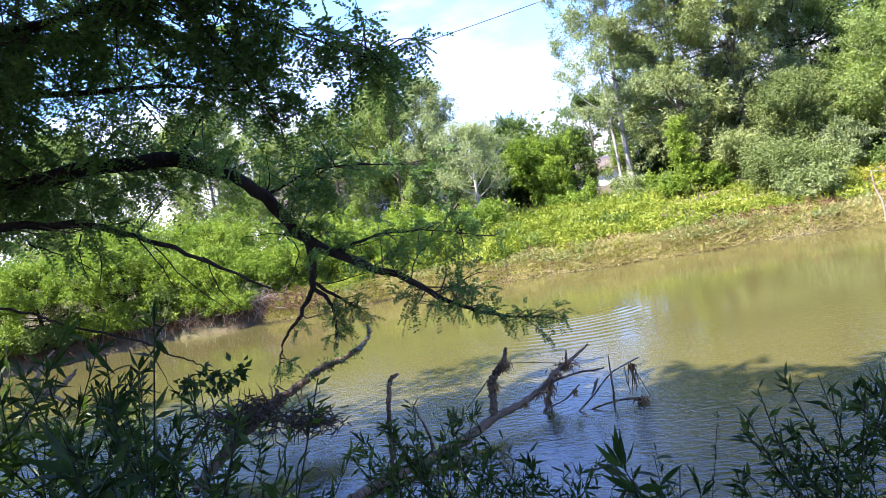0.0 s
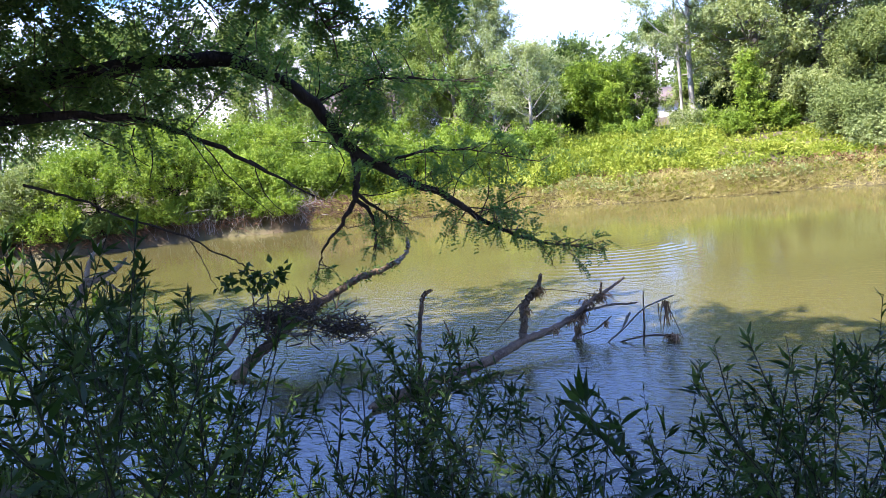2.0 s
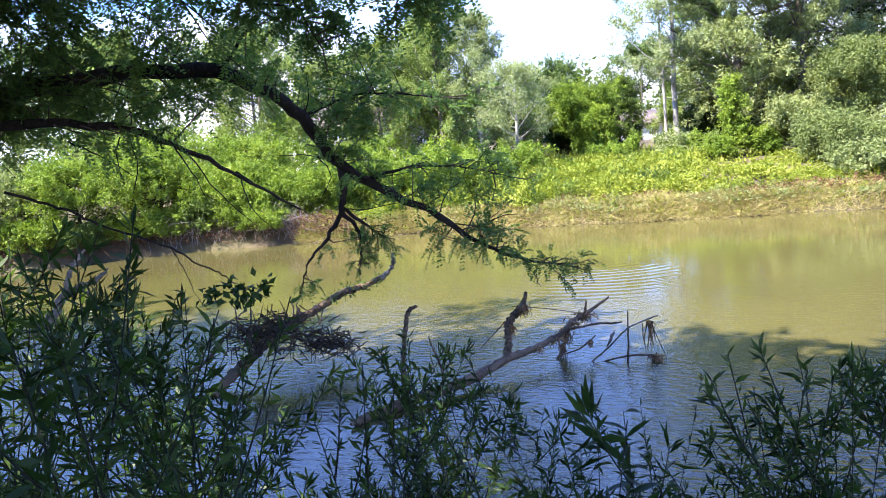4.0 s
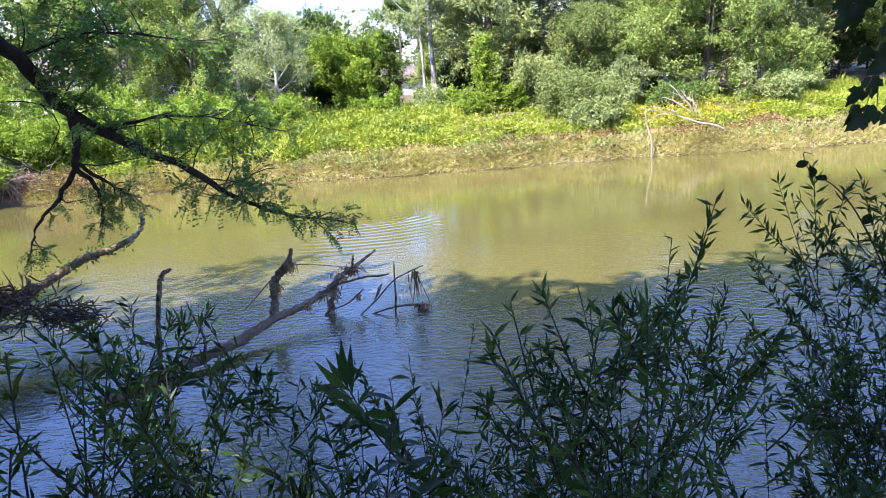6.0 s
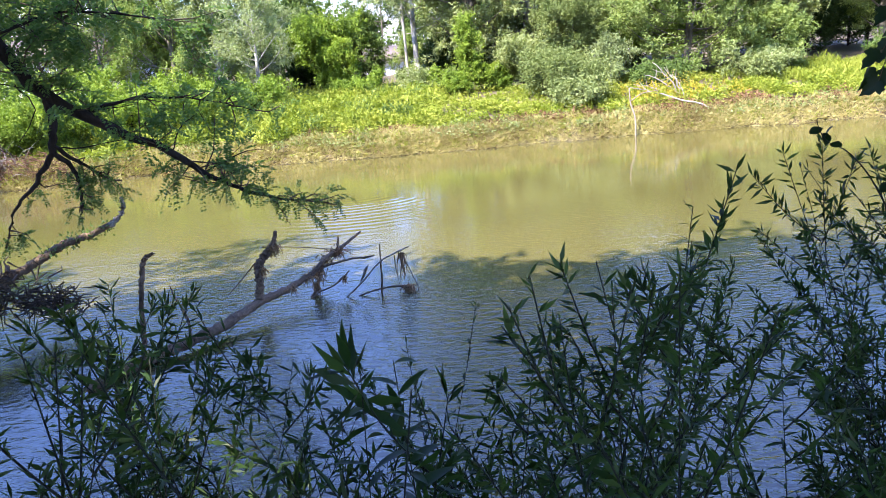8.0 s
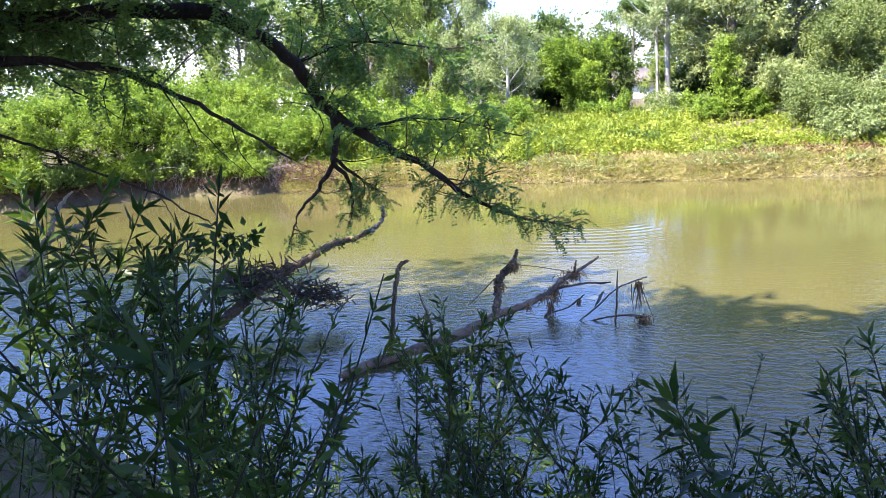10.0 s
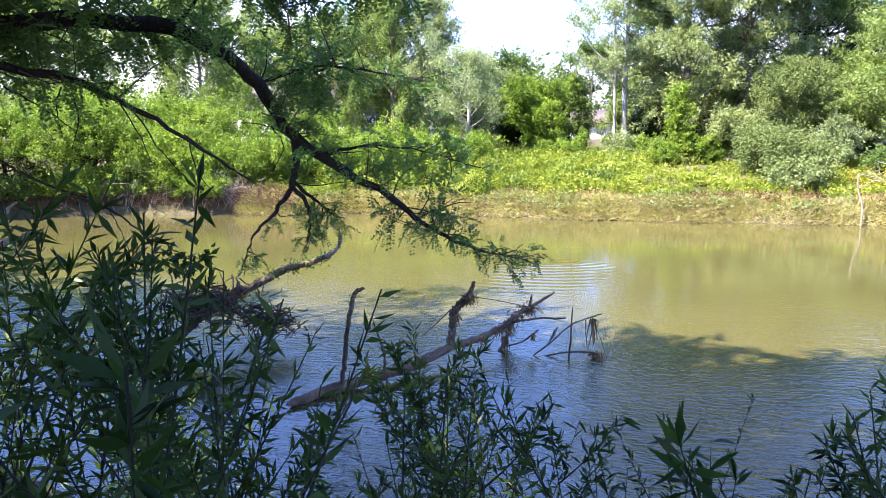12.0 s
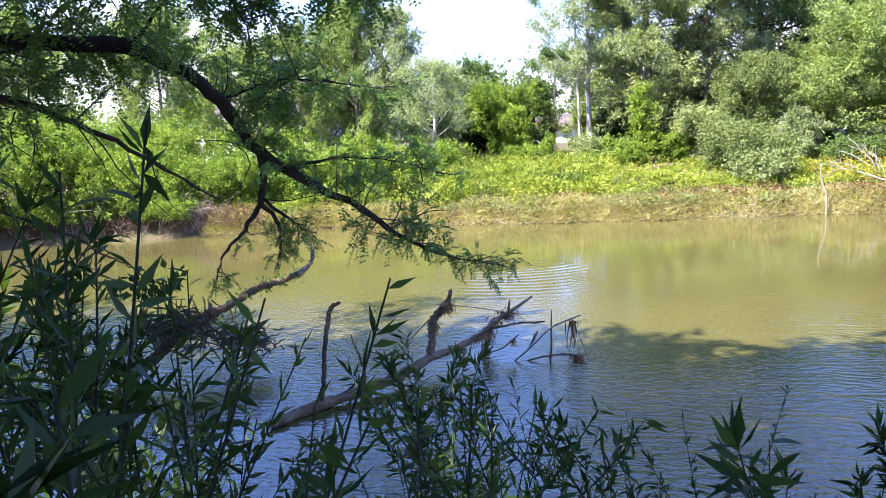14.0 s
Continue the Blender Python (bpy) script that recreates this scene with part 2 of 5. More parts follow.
M_DEBRIS = bark_material("tangled_debris", (0.150, 0.078, 0.034), (0.420, 0.260, 0.130), 14.0, 2.0, 0.4)
M_ROOT = bark_material("red_brown_root", (0.022, 0.012, 0.008), (0.150, 0.088, 0.056), 10.0, 2.0, 0.4)
M_TWIG = bark_material("thin_twig", (0.030, 0.022, 0.016), (0.100, 0.075, 0.055), 12.0)
M_STEM = plain_material("green_stem", (0.010, 0.015, 0.006), 0.9)
M_WALL = plain_material("white_siding", (0.72, 0.73, 0.74), 0.7, 0, 0.06, 1.5)
M_ROOF = plain_material("brown_shingle", (0.11, 0.085, 0.075), 0.9, 0, 0.25, 6.0)
M_GLASS = plain_material("window_glass", (0.03, 0.04, 0.05), 0.08, 0, 0.1)
M_CABLE = plain_material("black_cable", (0.02, 0.02, 0.02), 0.6)


# ---- mesh helpers ----
def np_mesh(name, verts, faces, material, smooth=False):
    """A mesh from arrays: faces all of one length."""
    verts, faces = np.asarray(verts, np.float32), np.asarray(faces, np.int32)
    me = bpy.data.meshes.new(name)
    k = faces.shape[1]
    me.vertices.add(len(verts))
    me.vertices.foreach_set("co", verts.ravel())
    me.loops.add(faces.size)
    me.loops.foreach_set("vertex_index", faces.ravel())
    me.polygons.add(len(faces))
    me.polygons.foreach_set("loop_start", np.arange(0, faces.size, k, dtype=np.int32))
    me.polygons.foreach_set("loop_total", np.full(len(faces), k, np.int32))
    if smooth:
        me.polygons.foreach_set("use_smooth", np.ones(len(faces), bool))
    me.materials.append(material)
    me.update(calc_edges=True)
    me.validate()
    return me


def thing(name, place, label, category, group="", kind=""):
    ob = new(name)
    ob.empty_display_size = 0.2
    ob.location = place
    return tagged(ob, label, category, group, kind)


def part(name, mesh, parent, label=""):
    """A mesh in the space of its parent, as one part of it."""
    ob = new(name, mesh)
    ob.parent = parent
    return tagged(ob, label)


def unit(a):
    return a / np.maximum(np.linalg.norm(a, axis=-1, keepdims=True), 1e-9)


def smooth_path(points, steps):
    """A curve through the points (Catmull-Rom)."""
    p = np.asarray(points, float)
    p = np.vstack([2 * p[0] - p[1], p, 2 * p[-1] - p[-2]])
    out = []
    for i in range(1, len(p) - 2):
        for u in np.linspace(0, 1, steps, endpoint=False):
            a, b, c, d = p[i - 1], p[i], p[i + 1], p[i + 2]
            out.append(0.5 * (2 * b + (c - a) * u + (2 * a - 5 * b + 4 * c - d) * u**2 + (3 * b - a - 3 * c + d) * u**3))
    out.append(p[-2])
    return np.array(out)


class Tubes:
    """Collects tapered tubes of quads."""

    def __init__(self):
        self.v, self.f, self.n = [], [], 0

    def add(self, path, radii, sides=6, knots=0.0, rng=None):
        path = np.asarray(path, float)
        r = np.interp(np.linspace(0, 1, len(path)), np.linspace(0, 1, len(radii)), radii)
        t = unit(np.gradient(path, axis=0))
        ref = np.array([0.31, 0.17, 0.93]) if abs(t[0][2]) < 0.8 else np.array([0.93, 0.31, 0.17])
        s = unit(np.cross(t, ref))
        u = np.cross(s, t)
        ang = np.linspace(0, 2 * np.pi, sides, endpoint=False)
        ring = s[:, None] * np.cos(ang)[None, :, None] + u[:, None] * np.sin(ang)[None, :, None]
        rr = np.repeat(r[:, None], sides, 1)
        if knots and rng is not None:
            rr = rr * (1 + knots * rng.uniform(-1, 1, rr.shape))
        self.v.append((path[:, None] + ring * rr[..., None]).reshape(-1, 3))
        k = len(path)
        i, j = np.meshgrid(np.arange(k - 1), np.arange(sides), indexing="ij")
        a = i * sides + j
        b = i * sides + (j + 1) % sides
        q = np.stack([a, b, b + sides, a + sides], -1).reshape(-1, 4)
        caps = []
        for end in (0, (k - 1) * sides):
            for j in range(1, sides - 1, 2):
                caps.append([end, end + j, end + min(j + 1, sides - 1), end + min(j + 2, sides - 1) if j + 2 < sides else end + j + 1])
        caps = [c for c in caps if len(set(c)) == 4]
        if caps:
            q = np.vstack([q, caps])
        self.f.append(q + self.n)
        self.n += k * sides
        return path

    def mesh(self, name, material):
        return np_mesh(name, np.vstack(self.v), np.vstack(self.f), material, True)


def leaf_arrays(rng, base, way, length, width, fold=0.18, face=None):
    """Leaf blades: folded rhombs from base along way, turned towards face."""
    n = len(base)
    way = unit(way)
    side = unit(np.cross(way, unit(rng.normal(size=(n, 3)) if face is None else face)))
    up = np.cross(side, way)
    length, width = np.broadcast_to(length, n)[:, None], np.broadcast_to(width, n)[:, None]
    a = base
    c = base + way * length - up * length * fold * 0.4
    b = base + way * length * 0.42 + side * width / 2 + up * width * fold
    d = base + way * length * 0.42 - side * width / 2 + up * width * fold
    v = np.stack([a, b, c, d], 1).reshape(-1, 3)
    f = np.arange(4 * n).reshape(-1, 4)
    return v, f


def tri_leaf_arrays(rng, base, way, length, width, face):
    """Small far-off leaves: one tapering triangle each."""
    n = len(base)
    way = unit(way)
    side = unit(np.cross(way, unit(face))) * (np.broadcast_to(width, n)[:, None] / 2)
    lift = way * np.broadcast_to(length, n)[:, None]
    v = np.stack([base + side, base + lift + 0.25 * side, base - side], 1).reshape(-1, 3)
    return v, np.arange(3 * n).reshape(-1, 3)


def leaf_mesh(name, rng, base, way, length, width, material, fold=0.18, face=None):
    v, f = leaf_arrays(rng, base, way, length, width, fold, face)
    return np_mesh(name, v, f, material)


# ---- ground and river ----
def far_edge(x):
    """The far waterline."""
    return np.interp(x, [-400, -120, -60, -30, -23, -20.8, -18.1, -16.5, -14.5, -11.3, -7, -4.5, -1.5, 0.6, 4, 8.5, 13, 40, 120, 400],
                     [5, 8, 10.5, 13.8, 16.8, 19.0, 20.2, 20.7, 21.0, 22.5, 23.0, 23.1, 23.3, 23.8, 24.2, 24.4, 24.7, 27.5, 33, 40]) + 0.12 * np.sin(1.9 * x) + 0.08 * np.sin(4.3 * x + 1)


def near_edge(x):
    return np.interp(x, [-400, -60, -20, -12, -7, -3, 0, 4, 10, 30, 400], [-6, 0, 3.2, 4.0, 4.4, 3.6, 3.0, 2.8, 2.6, 3.0, 8]) + 0.2 * np.sin(1.3 * x + 2)


def ground_z(x, y):
    x, y = np.asarray(x, float), np.asarray(y, float)
    d = y - far_edge(x)
    e = near_edge(x) - y
    steep = np.interp(x, [-60, -31, -27, -16.5, -13, 60], [0.42, 0.42, 0.5, 0.5, 0.42, 0.42])
    far = steep * np.clip(d / 0.5, 0, 1) + 0.55 * np.clip(d / 3.5, 0, 1) + 0.8 * np.clip((d - 2) / 12, 0, 1) + 0.01 * np.clip(d - 12, 0, 400)
    near = 1.45 * np.clip(e / 2.6, 0, 1) ** 0.8 + 0.02 * np.clip(e - 2, 0, 300)
    bed = -0.9
    z = np.where(d > -1.2, np.where(d > 0, far, bed * np.clip(-d / 1.2, 0, 1)), np.where(e > -1.2, np.where(e > 0, near, bed * np.clip(-e / 1.2, 0, 1)), bed))
    rough = 0.05 * np.sin(2.7 * x + 1.1 * y) * np.sin(1.7 * y - 0.8 * x)
    return z + np.where((d > 0.4) | (e > 0.4), rough, 0.0)


def build_ground():
    gx = np.concatenate([[-3000, -1500, -700, -350, -180, -110], np.arange(-80, -34, 2.0), np.arange(-34, 24, 0.5), np.arange(24, 70, 2.0), [80, 110, 180, 350, 700, 1500, 3000]])
    gy = np.concatenate([[-3000, -1200, -500, -200, -90, -50, -30, -20], np.arange(-14, -1, 1.0), np.arange(-1, 7, 0.25), np.arange(7, 12, 1.5), np.arange(12.5, 31, 0.25), np.arange(31, 60, 2.0), [65, 80, 110, 160, 300, 600, 1500, 3000]])
    xx, yy = np.meshgrid(gx, gy, indexing="ij")
    zz = ground_z(xx, yy)
    v = np.stack([xx, yy, zz], -1).reshape(-1, 3)
    i, j = np.meshgrid(np.arange(len(gx) - 1), np.arange(len(gy) - 1), indexing="ij")
    a = i * len(gy) + j
    f = np.stack([a, a + len(gy), a + len(gy) + 1, a + 1], -1).reshape(-1, 4)
    ob = new("ground", np_mesh("ground", v, f, M_GROUND, True))
    tagged(ob, "brown earth river banks under weeds and grass", "ground", kind="structure")
    xs = np.concatenate([[-400, -200, -100], np.arange(-60, 41, 4.0), [80, 200, 400]])
    v, f = [], []
    for k, x in enumerate(xs):
        v += [(x, float(near_edge(x)) - 0.6, 0), (x, float(far_edge(x)) + 0.35, 0)]
        if k:
            f.append((2 * k - 2, 2 * k, 2 * k + 1, 2 * k - 1))
    ob = new("water", np_mesh("water", np.array(v), np.array(f), M_WATER))
    tagged(ob, "slow silty brown river with small ripples", "river", kind="structure")


build_ground()


# ---- trees ----
def tree_skeleton(rng, height, radius, crown_from, limbs, twist=0.04, trunk_r=None, stems=1, spread=0.3, up=0.55):
    """Tubes of the wood, and the nodes (place, way) that carry leaves."""
    tubes, nodes, ways = Tubes(), [], []
    trunk_r = trunk_r or height * 0.014
    for s in range(stems):
        az = rng.uniform(0, 2 * np.pi)
        out = spread * height * (0 if stems == 1 else rng.uniform(0.4, 1.0))
        k = 9
        h = np.linspace(0, 1, k)
        lean = np.array([np.cos(az), np.sin(az)]) * out
        path = np.stack([lean[0] * h**1.3, lean[1] * h**1.3, h * height * (1 if s == 0 else rng.uniform(0.75, 1))], -1)
        path[1:, :2] += np.cumsum(rng.normal(0, twist * height / k, (k - 1, 2)), 0)
        path[0, 2] = -0.15
        tubes.add(path, [trunk_r * 1.25, trunk_r, trunk_r * 0.6, trunk_r * 0.15], 8)
        for i in range(limbs):
            u = crown_from + (1 - crown_from) * (i + rng.uniform(0, 1)) / limbs
            u = min(u, 0.985)
            p0 = np.array([np.interp(u, h, path[:, c]) for c in range(3)])
            v = (u - crown_from) / (1 - crown_from)
            reach = radius * (math.sin(math.pi * min(1, 0.12 + 0.88 * v) ** 0.75) ** 0.8 + 0.12) * rng.uniform(0.6, 1.18)
            a = i * 2.4 + rng.uniform(-0.6, 0.6)
            rise = up * reach * rng.uniform(0.4, 1.3) + 0.15 * v * reach
            tip = p0 + np.array([np.cos(a) * reach, np.sin(a) * reach, rise])
            mid = (p0 + tip) / 2 + np.array([0, 0, -0.1 * reach]) + rng.normal(0, 0.06 * reach, 3)
            limb = smooth_path([p0, mid, tip], 4)
            r0 = trunk_r * (1 - 0.75 * u) * 0.5
            tubes.add(limb, [r0, r0 * 0.25], 5)
            for j in range(3):
                w = rng.uniform(0.35, 1.0)
                q0 = np.array([np.interp(w, np.linspace(0, 1, len(limb)), limb[:, c]) for c in range(3)])
                d = unit(unit(tip - p0) * 0.8 + rng.normal(0, 0.6, 3) + np.array([0, 0, 0.25]))
                ln = reach * rng.uniform(0.25, 0.5)
                q1 = q0 + d * ln
                tubes.add(np.array([q0, (q0 + q1) / 2 + rng.normal(0, 0.04 * ln, 3), q1]), [r0 * 0.3, r0 * 0.1], 4)
                for w2 in (0.5, 1.0):
                    nodes.append(q0 + d * ln * w2)
                    ways.append(d)
            nodes.append(tip)
            ways.append(unit(tip - p0))
    return tubes, np.array(nodes), np.array(ways)


def crown_leaves(rng, nodes, ways, count, clump, length, width, droop=0.3, halo=0.10):
    # short leafy sprays that fork from most of the twigs, uneven in length and fullness, with gaps between
    picked = rng.choice(len(nodes), max(6, int(len(nodes) * 0.8)), replace=False)
    forks = 5
    root = np.repeat(nodes[picked], forks, 0)
    aim = unit(np.repeat(ways[picked], forks, 0) * 0.7 + rng.normal(0, 0.62, (len(root), 3)) * [1, 1, 0.8] + [0, 0, 0.12])
    reach = clump * rng.uniform(0.5, 2.1, len(root)) * (1 + halo)
    root = root + rng.normal(0, clump * 0.35, root.shape)
    k = rng.choice(len(root), count, p=reach**1.5 / np.sum(reach**1.5))
    u = rng.uniform(-0.25, 1, (count, 1))
    ln_k = reach[k][:, None]
    bump = unit(rng.normal(0, 1, (count, 3)) + [0, 0, 0.3])
    wide = ln_k * (0.34 - 0.22 * u) * (0.35 + 0.65 * rng.uniform(0, 1, (count, 1)) ** 0.5)
    loose = np.where(rng.uniform(0, 1, (count, 1)) < halo, rng.uniform(1.2, 2.4, (count, 1)), 1.0)
    base = root[k] + aim[k] * ln_k * u + bump * wide * loose - np.array([0, 0, 0.22]) * droop * ln_k * np.clip(u, 0, 1) ** 2
    way = aim[k] * 0.6 + bump * 0.4 + rng.normal(0, 0.55, (count, 3)) + np.array([0, 0, -droop])
    face = bump * 0.8 + rng.normal(0, 0.4, (count, 3)) + np.array([0, 0, 0.55])
    ln = rng.uniform(0.7, 1.3, count) * length
    return tri_leaf_arrays(rng, base, way, ln, ln * width / length, face)


def make_tree(place, seed, height, radius, leaves, material, label, bark=None, crown_from=0.25, limbs=22, clump=0.4, leaf=0.15,
              leaf_w=None, stems=1, spread=0.3, trunk_r=None, name="tree", category="tree", group="trees on the far bank", up=0.55, twist=0.04, droop=0.3, clear=0.02, halo=0.06, thick=1.35, fine=0.85, gap=None):
    rng = np.random.default_rng(seed)
    x, y = place
    root = thing(name, (x, y, float(ground_z(x, y))), label, category, group)
    tubes, nodes, ways = tree_skeleton(rng, height, radius, crown_from, limbs, twist, trunk_r, stems, spread, up)
    part("trunk", tubes.mesh("trunk", bark or M_BARK), root)
    v, f = crown_leaves(rng, nodes, ways, int(leaves * thick), clump, leaf * fine, (leaf_w or leaf * 0.56) * fine, droop, halo)
    if clear > 0.1:
        keep = v.reshape(-1, 3, 3)[:, :, 2].min(1) > clear * rng.uniform(0.75, 1.15, len(f))
        v, f = v.reshape(-1, 3, 3)[keep].reshape(-1, 3), f[:keep.sum()]
    if gap is not None:
        # an opening in the crown, along the line through gap towards the sun
        c = v.reshape(-1, 3, 3).mean(1) + np.array(root.location) - np.array(gap[:3])
        off = c - np.outer(c @ np.array(sun_dir), np.array(sun_dir))
        keep = (np.linalg.norm(off, axis=1) > gap[3] * rng.uniform(0.6, 1.3, len(f))) | (rng.uniform(0, 1, len(f)) < 0.10)
        v, f = v.reshape(-1, 3, 3)[keep].reshape(-1, 3), f[:keep.sum()]
    v[:, 2] = np.maximum(v[:, 2], 0.02)
    part("crown", np_mesh("crown", v, f, material), root)
    return root


def far_trees():
    D = M_BARK_DARK
    # poplars and the pale half-bare tree
    make_tree((-14.0, 31), 11, 7.3, 1.7, 40000, M_LEAF_PALE, "tall slender pale green poplar on the far bank", crown_from=0.08, limbs=44, clump=0.30, leaf=0.101, up=1.1, halo=0.16)
    make_tree((-17.2, 31), 12, 6.0, 1.7, 36000, M_LEAF_PALE, "slender pale green poplar beside a taller one", crown_from=0.08, limbs=38, clump=0.30, leaf=0.101, up=1.0, halo=0.16)
    make_tree((-15.4, 32.4), 38, 6.6, 1.6, 34000, M_LEAF_PALE, "slender pale green poplar in a close row", crown_from=0.08, limbs=40, clump=0.30, leaf=0.101, up=1.1, halo=0.16)
    make_tree((-11.9, 30.8), 13, 6.7, 1.4, 30000, M_LEAF_SILVER, "thin silvery young tree among poplars", M_BARK_PALE, crown_from=0.10, limbs=38, clump=0.27, leaf=0.094, up=1.0, halo=0.16)
    make_tree((-9.6, 29), 14, 4.4, 1.3, 9500, M_LEAF_SILVER, "sparse half-bare tree with a pale crooked trunk", M_BARK_PALE, crown_from=0.34, limbs=20, clump=0.25, leaf=0.086, trunk_r=0.075, up=0.9, twist=0.06, halo=0.2)
    make_tree((-10.6, 32.6), 10, 4.0, 1.1, 14000, M_LEAF_SILVER, "young grey-green tree behind a half-bare one", crown_from=0.1, limbs=26, clump=0.27, leaf=0.094, up=0.8, halo=0.12)
    # bright tree arching over a dark hollow
    make_tree((-8.2, 33), 15, 2.9, 1.35, 26000, M_LEAF_BRIGHT, "round bright green tree arching over a dark hollow", D, crown_from=0.45, limbs=22, clump=0.33, leaf=0.12, up=0.5, clear=1.5)
    make_tree((-7.25, 32.2), 16, 2.1, 0.62, 14000, M_LEAF_BRIGHT, "small bright green tree beside the birches", D, crown_from=0.05, limbs=20, clump=0.28, leaf=0.11)
    make_tree((-6.75, 35.5), 9, 3.3, 0.85, 16000, M_LEAF_MID, "dark leafy tree beside the white house", D, crown_from=0.05, limbs=22, clump=0.30, leaf=0.12)
    make_tree((-12.4, 44), 17, 4.6, 2.2, 18600, M_LEAF_MID, "green tree in the second row", crown_from=0.15, limbs=17, clump=0.54, leaf=0.156)
    make_tree((-4.85, 38), 4, 2.2, 0.55, 7000, M_LEAF_PALE, "young green tree before the white house", crown_from=0.05, limbs=18, clump=0.26, leaf=0.11)
    make_tree((-3.2, 37.4), 3, 2.4, 0.5, 8000, M_LEAF_MID, "dark young tree beside the white house", D, crown_from=0.05, limbs=18, clump=0.26, leaf=0.11)
    # birches
    make_tree((-3.95, 34), 18, 12.2, 2.2, 26000, M_LEAF_SILVER, "tall sparse birch with a bare grey trunk", M_BARK_PALE, crown_from=0.20, limbs=34, clump=0.24, leaf=0.098, trunk_r=0.105, up=0.9, twist=0.025, halo=0.2)
    make_tree((-4.5, 34.3), 19, 10.6, 1.7, 16000, M_LEAF_SILVER, "thin pale birch leaning beside its taller neighbour", M_BARK_PALE, crown_from=0.22, limbs=28, clump=0.23, leaf=0.098, trunk_r=0.06, up=0.9, twist=0.03, halo=0.2)
    # cottonwoods with shaded feet
    make_tree((-1.5, 34.5), 20, 12.0, 2.6, 92000, M_LEAF_OLIVE, "large pale green cottonwood with a dense crown", crown_from=0.11, limbs=56, clump=0.50, leaf=0.12, up=0.6, halo=0.08, clear=1.15)
    make_tree((0.9, 34.8), 21, 11.5, 2.5, 82000, M_LEAF_OLIVE, "tall pale green cottonwood behind shrubs", crown_from=0.12, limbs=52, clump=0.50, leaf=0.12, up=0.6, halo=0.08, clear=1.3)
    make_tree((3.7, 38.5), 22, 12.5, 2.8, 36000, M_LEAF_MID, "dark-stemmed tree with an open green crown", D, crown_from=0.28, limbs=23, clump=0.42, leaf=0.125, stems=3, spread=0.12)
    make_tree((1.8, 28.6), 23, 1.25, 0.85, 17000, M_LEAF_SAGE, "grey-green bushy tree over the bank weeds", crown_from=0.05, limbs=22, clump=0.30, leaf=0.09, stems=3, spread=0.35, halo=0.2)
    make_tree((2.9, 28.0), 8, 0.8, 0.7, 9000, M_LEAF_SAGE, "low green bush leaning over the bank", crown_from=0.05, limbs=16, clump=0.26, leaf=0.09, stems=3, spread=0.35, halo=0.2)
    make_tree((0.7, 31.5), 37, 1.7, 0.9, 15000, M_LEAF_OLIVE, "leafy young tree at the foot of a cottonwood", D, crown_from=0.3, limbs=20, clump=0.30, leaf=0.10, halo=0.12)
    make_tree((2.8, 32.0), 39, 3.6, 1.3, 26000, M_LEAF_SAGE, "green tree filling the gap beside the cottonwoods", D, crown_from=0.25, limbs=28, clump=0.34, leaf=0.105, halo=0.12, clear=0.9)
    make_tree((4.15, 30.6), 7, 1.75, 0.5, 7000, M_LEAF_SILVER, "pale silvery bush before a dark hollow", M_BARK_PALE, crown_from=0.25, limbs=16, clump=0.2, leaf=0.09, halo=0.15)
    make_tree((4.6, 43), 24, 11.0, 3.2, 34100, M_LEAF_MID, "tall dark green tree at the back", D, crown_from=0.12, limbs=27, clump=0.59, leaf=0.156)
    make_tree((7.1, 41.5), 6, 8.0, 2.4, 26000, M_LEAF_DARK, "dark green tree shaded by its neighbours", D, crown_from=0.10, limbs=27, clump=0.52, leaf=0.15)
    # ash and the trees down the river
    make_tree((7.4, 32), 25, 5.4, 2.7, 66000, M_LEAF_PALE, "broad pale green ash leaning over the bank", crown_from=0.08, limbs=36, clump=0.40, leaf=0.11, stems=2, spread=0.14, halo=0.08)
    make_tree((6.4, 33.5), 26, 3.4, 1.2, 18600, M_LEAF_BRIGHT, "bright green young tree in the undergrowth", crown_from=0.2, limbs=18, clump=0.30, leaf=0.115)
    make_tree((9.7, 38), 27, 9.0, 2.8, 44000, M_LEAF_BRIGHT, "tall bright green tree in the second row", crown_from=0.15, limbs=32, clump=0.46, leaf=0.130)
    make_tree((14.2, 44), 28, 11.0, 3.6, 37200, M_LEAF_MID, "tall green tree at the back", crown_from=0.12, limbs=28, clump=0.59, leaf=0.156)
    make_tree((16.9, 36), 29, 8.2, 3.0, 50000, M_LEAF_PALE, "tall pale green tree on the far bank", crown_from=0.10, limbs=32, clump=0.44, leaf=0.125, halo=0.08)
    make_tree((12.2, 35), 30, 6.2, 2.5, 46000, M_LEAF_OLIVE, "leafy green tree over a dark hollow", crown_from=0.24, limbs=30, clump=0.40, leaf=0.115, clear=1.25)
    make_tree((10.6, 31.2), 5, 2.2, 0.9, 16000, M_LEAF_PALE, "pale leafy bush at the edge of a small meadow", crown_from=0.06, limbs=20, clump=0.28, leaf=0.10)
    make_tree((20.2, 33.5), 31, 7.5, 3.0, 40000, M_LEAF_PALE, "pale green tree farther along the bank", crown_from=0.1, limbs=25, clump=0.46, leaf=0.130, halo=0.08)
    make_tree((25.4, 36), 32, 9.0, 3.6, 34100, M_LEAF_MID, "green tree farther along the bank", crown_from=0.1, limbs=25, clump=0.54, leaf=0.156)
    make_tree((-20.6, 32), 33, 5.4, 2.3, 31000, M_LEAF_PALE, "pale green tree behind the poplars", crown_from=0.15, limbs=22, clump=0.42, leaf=0.125, halo=0.1)
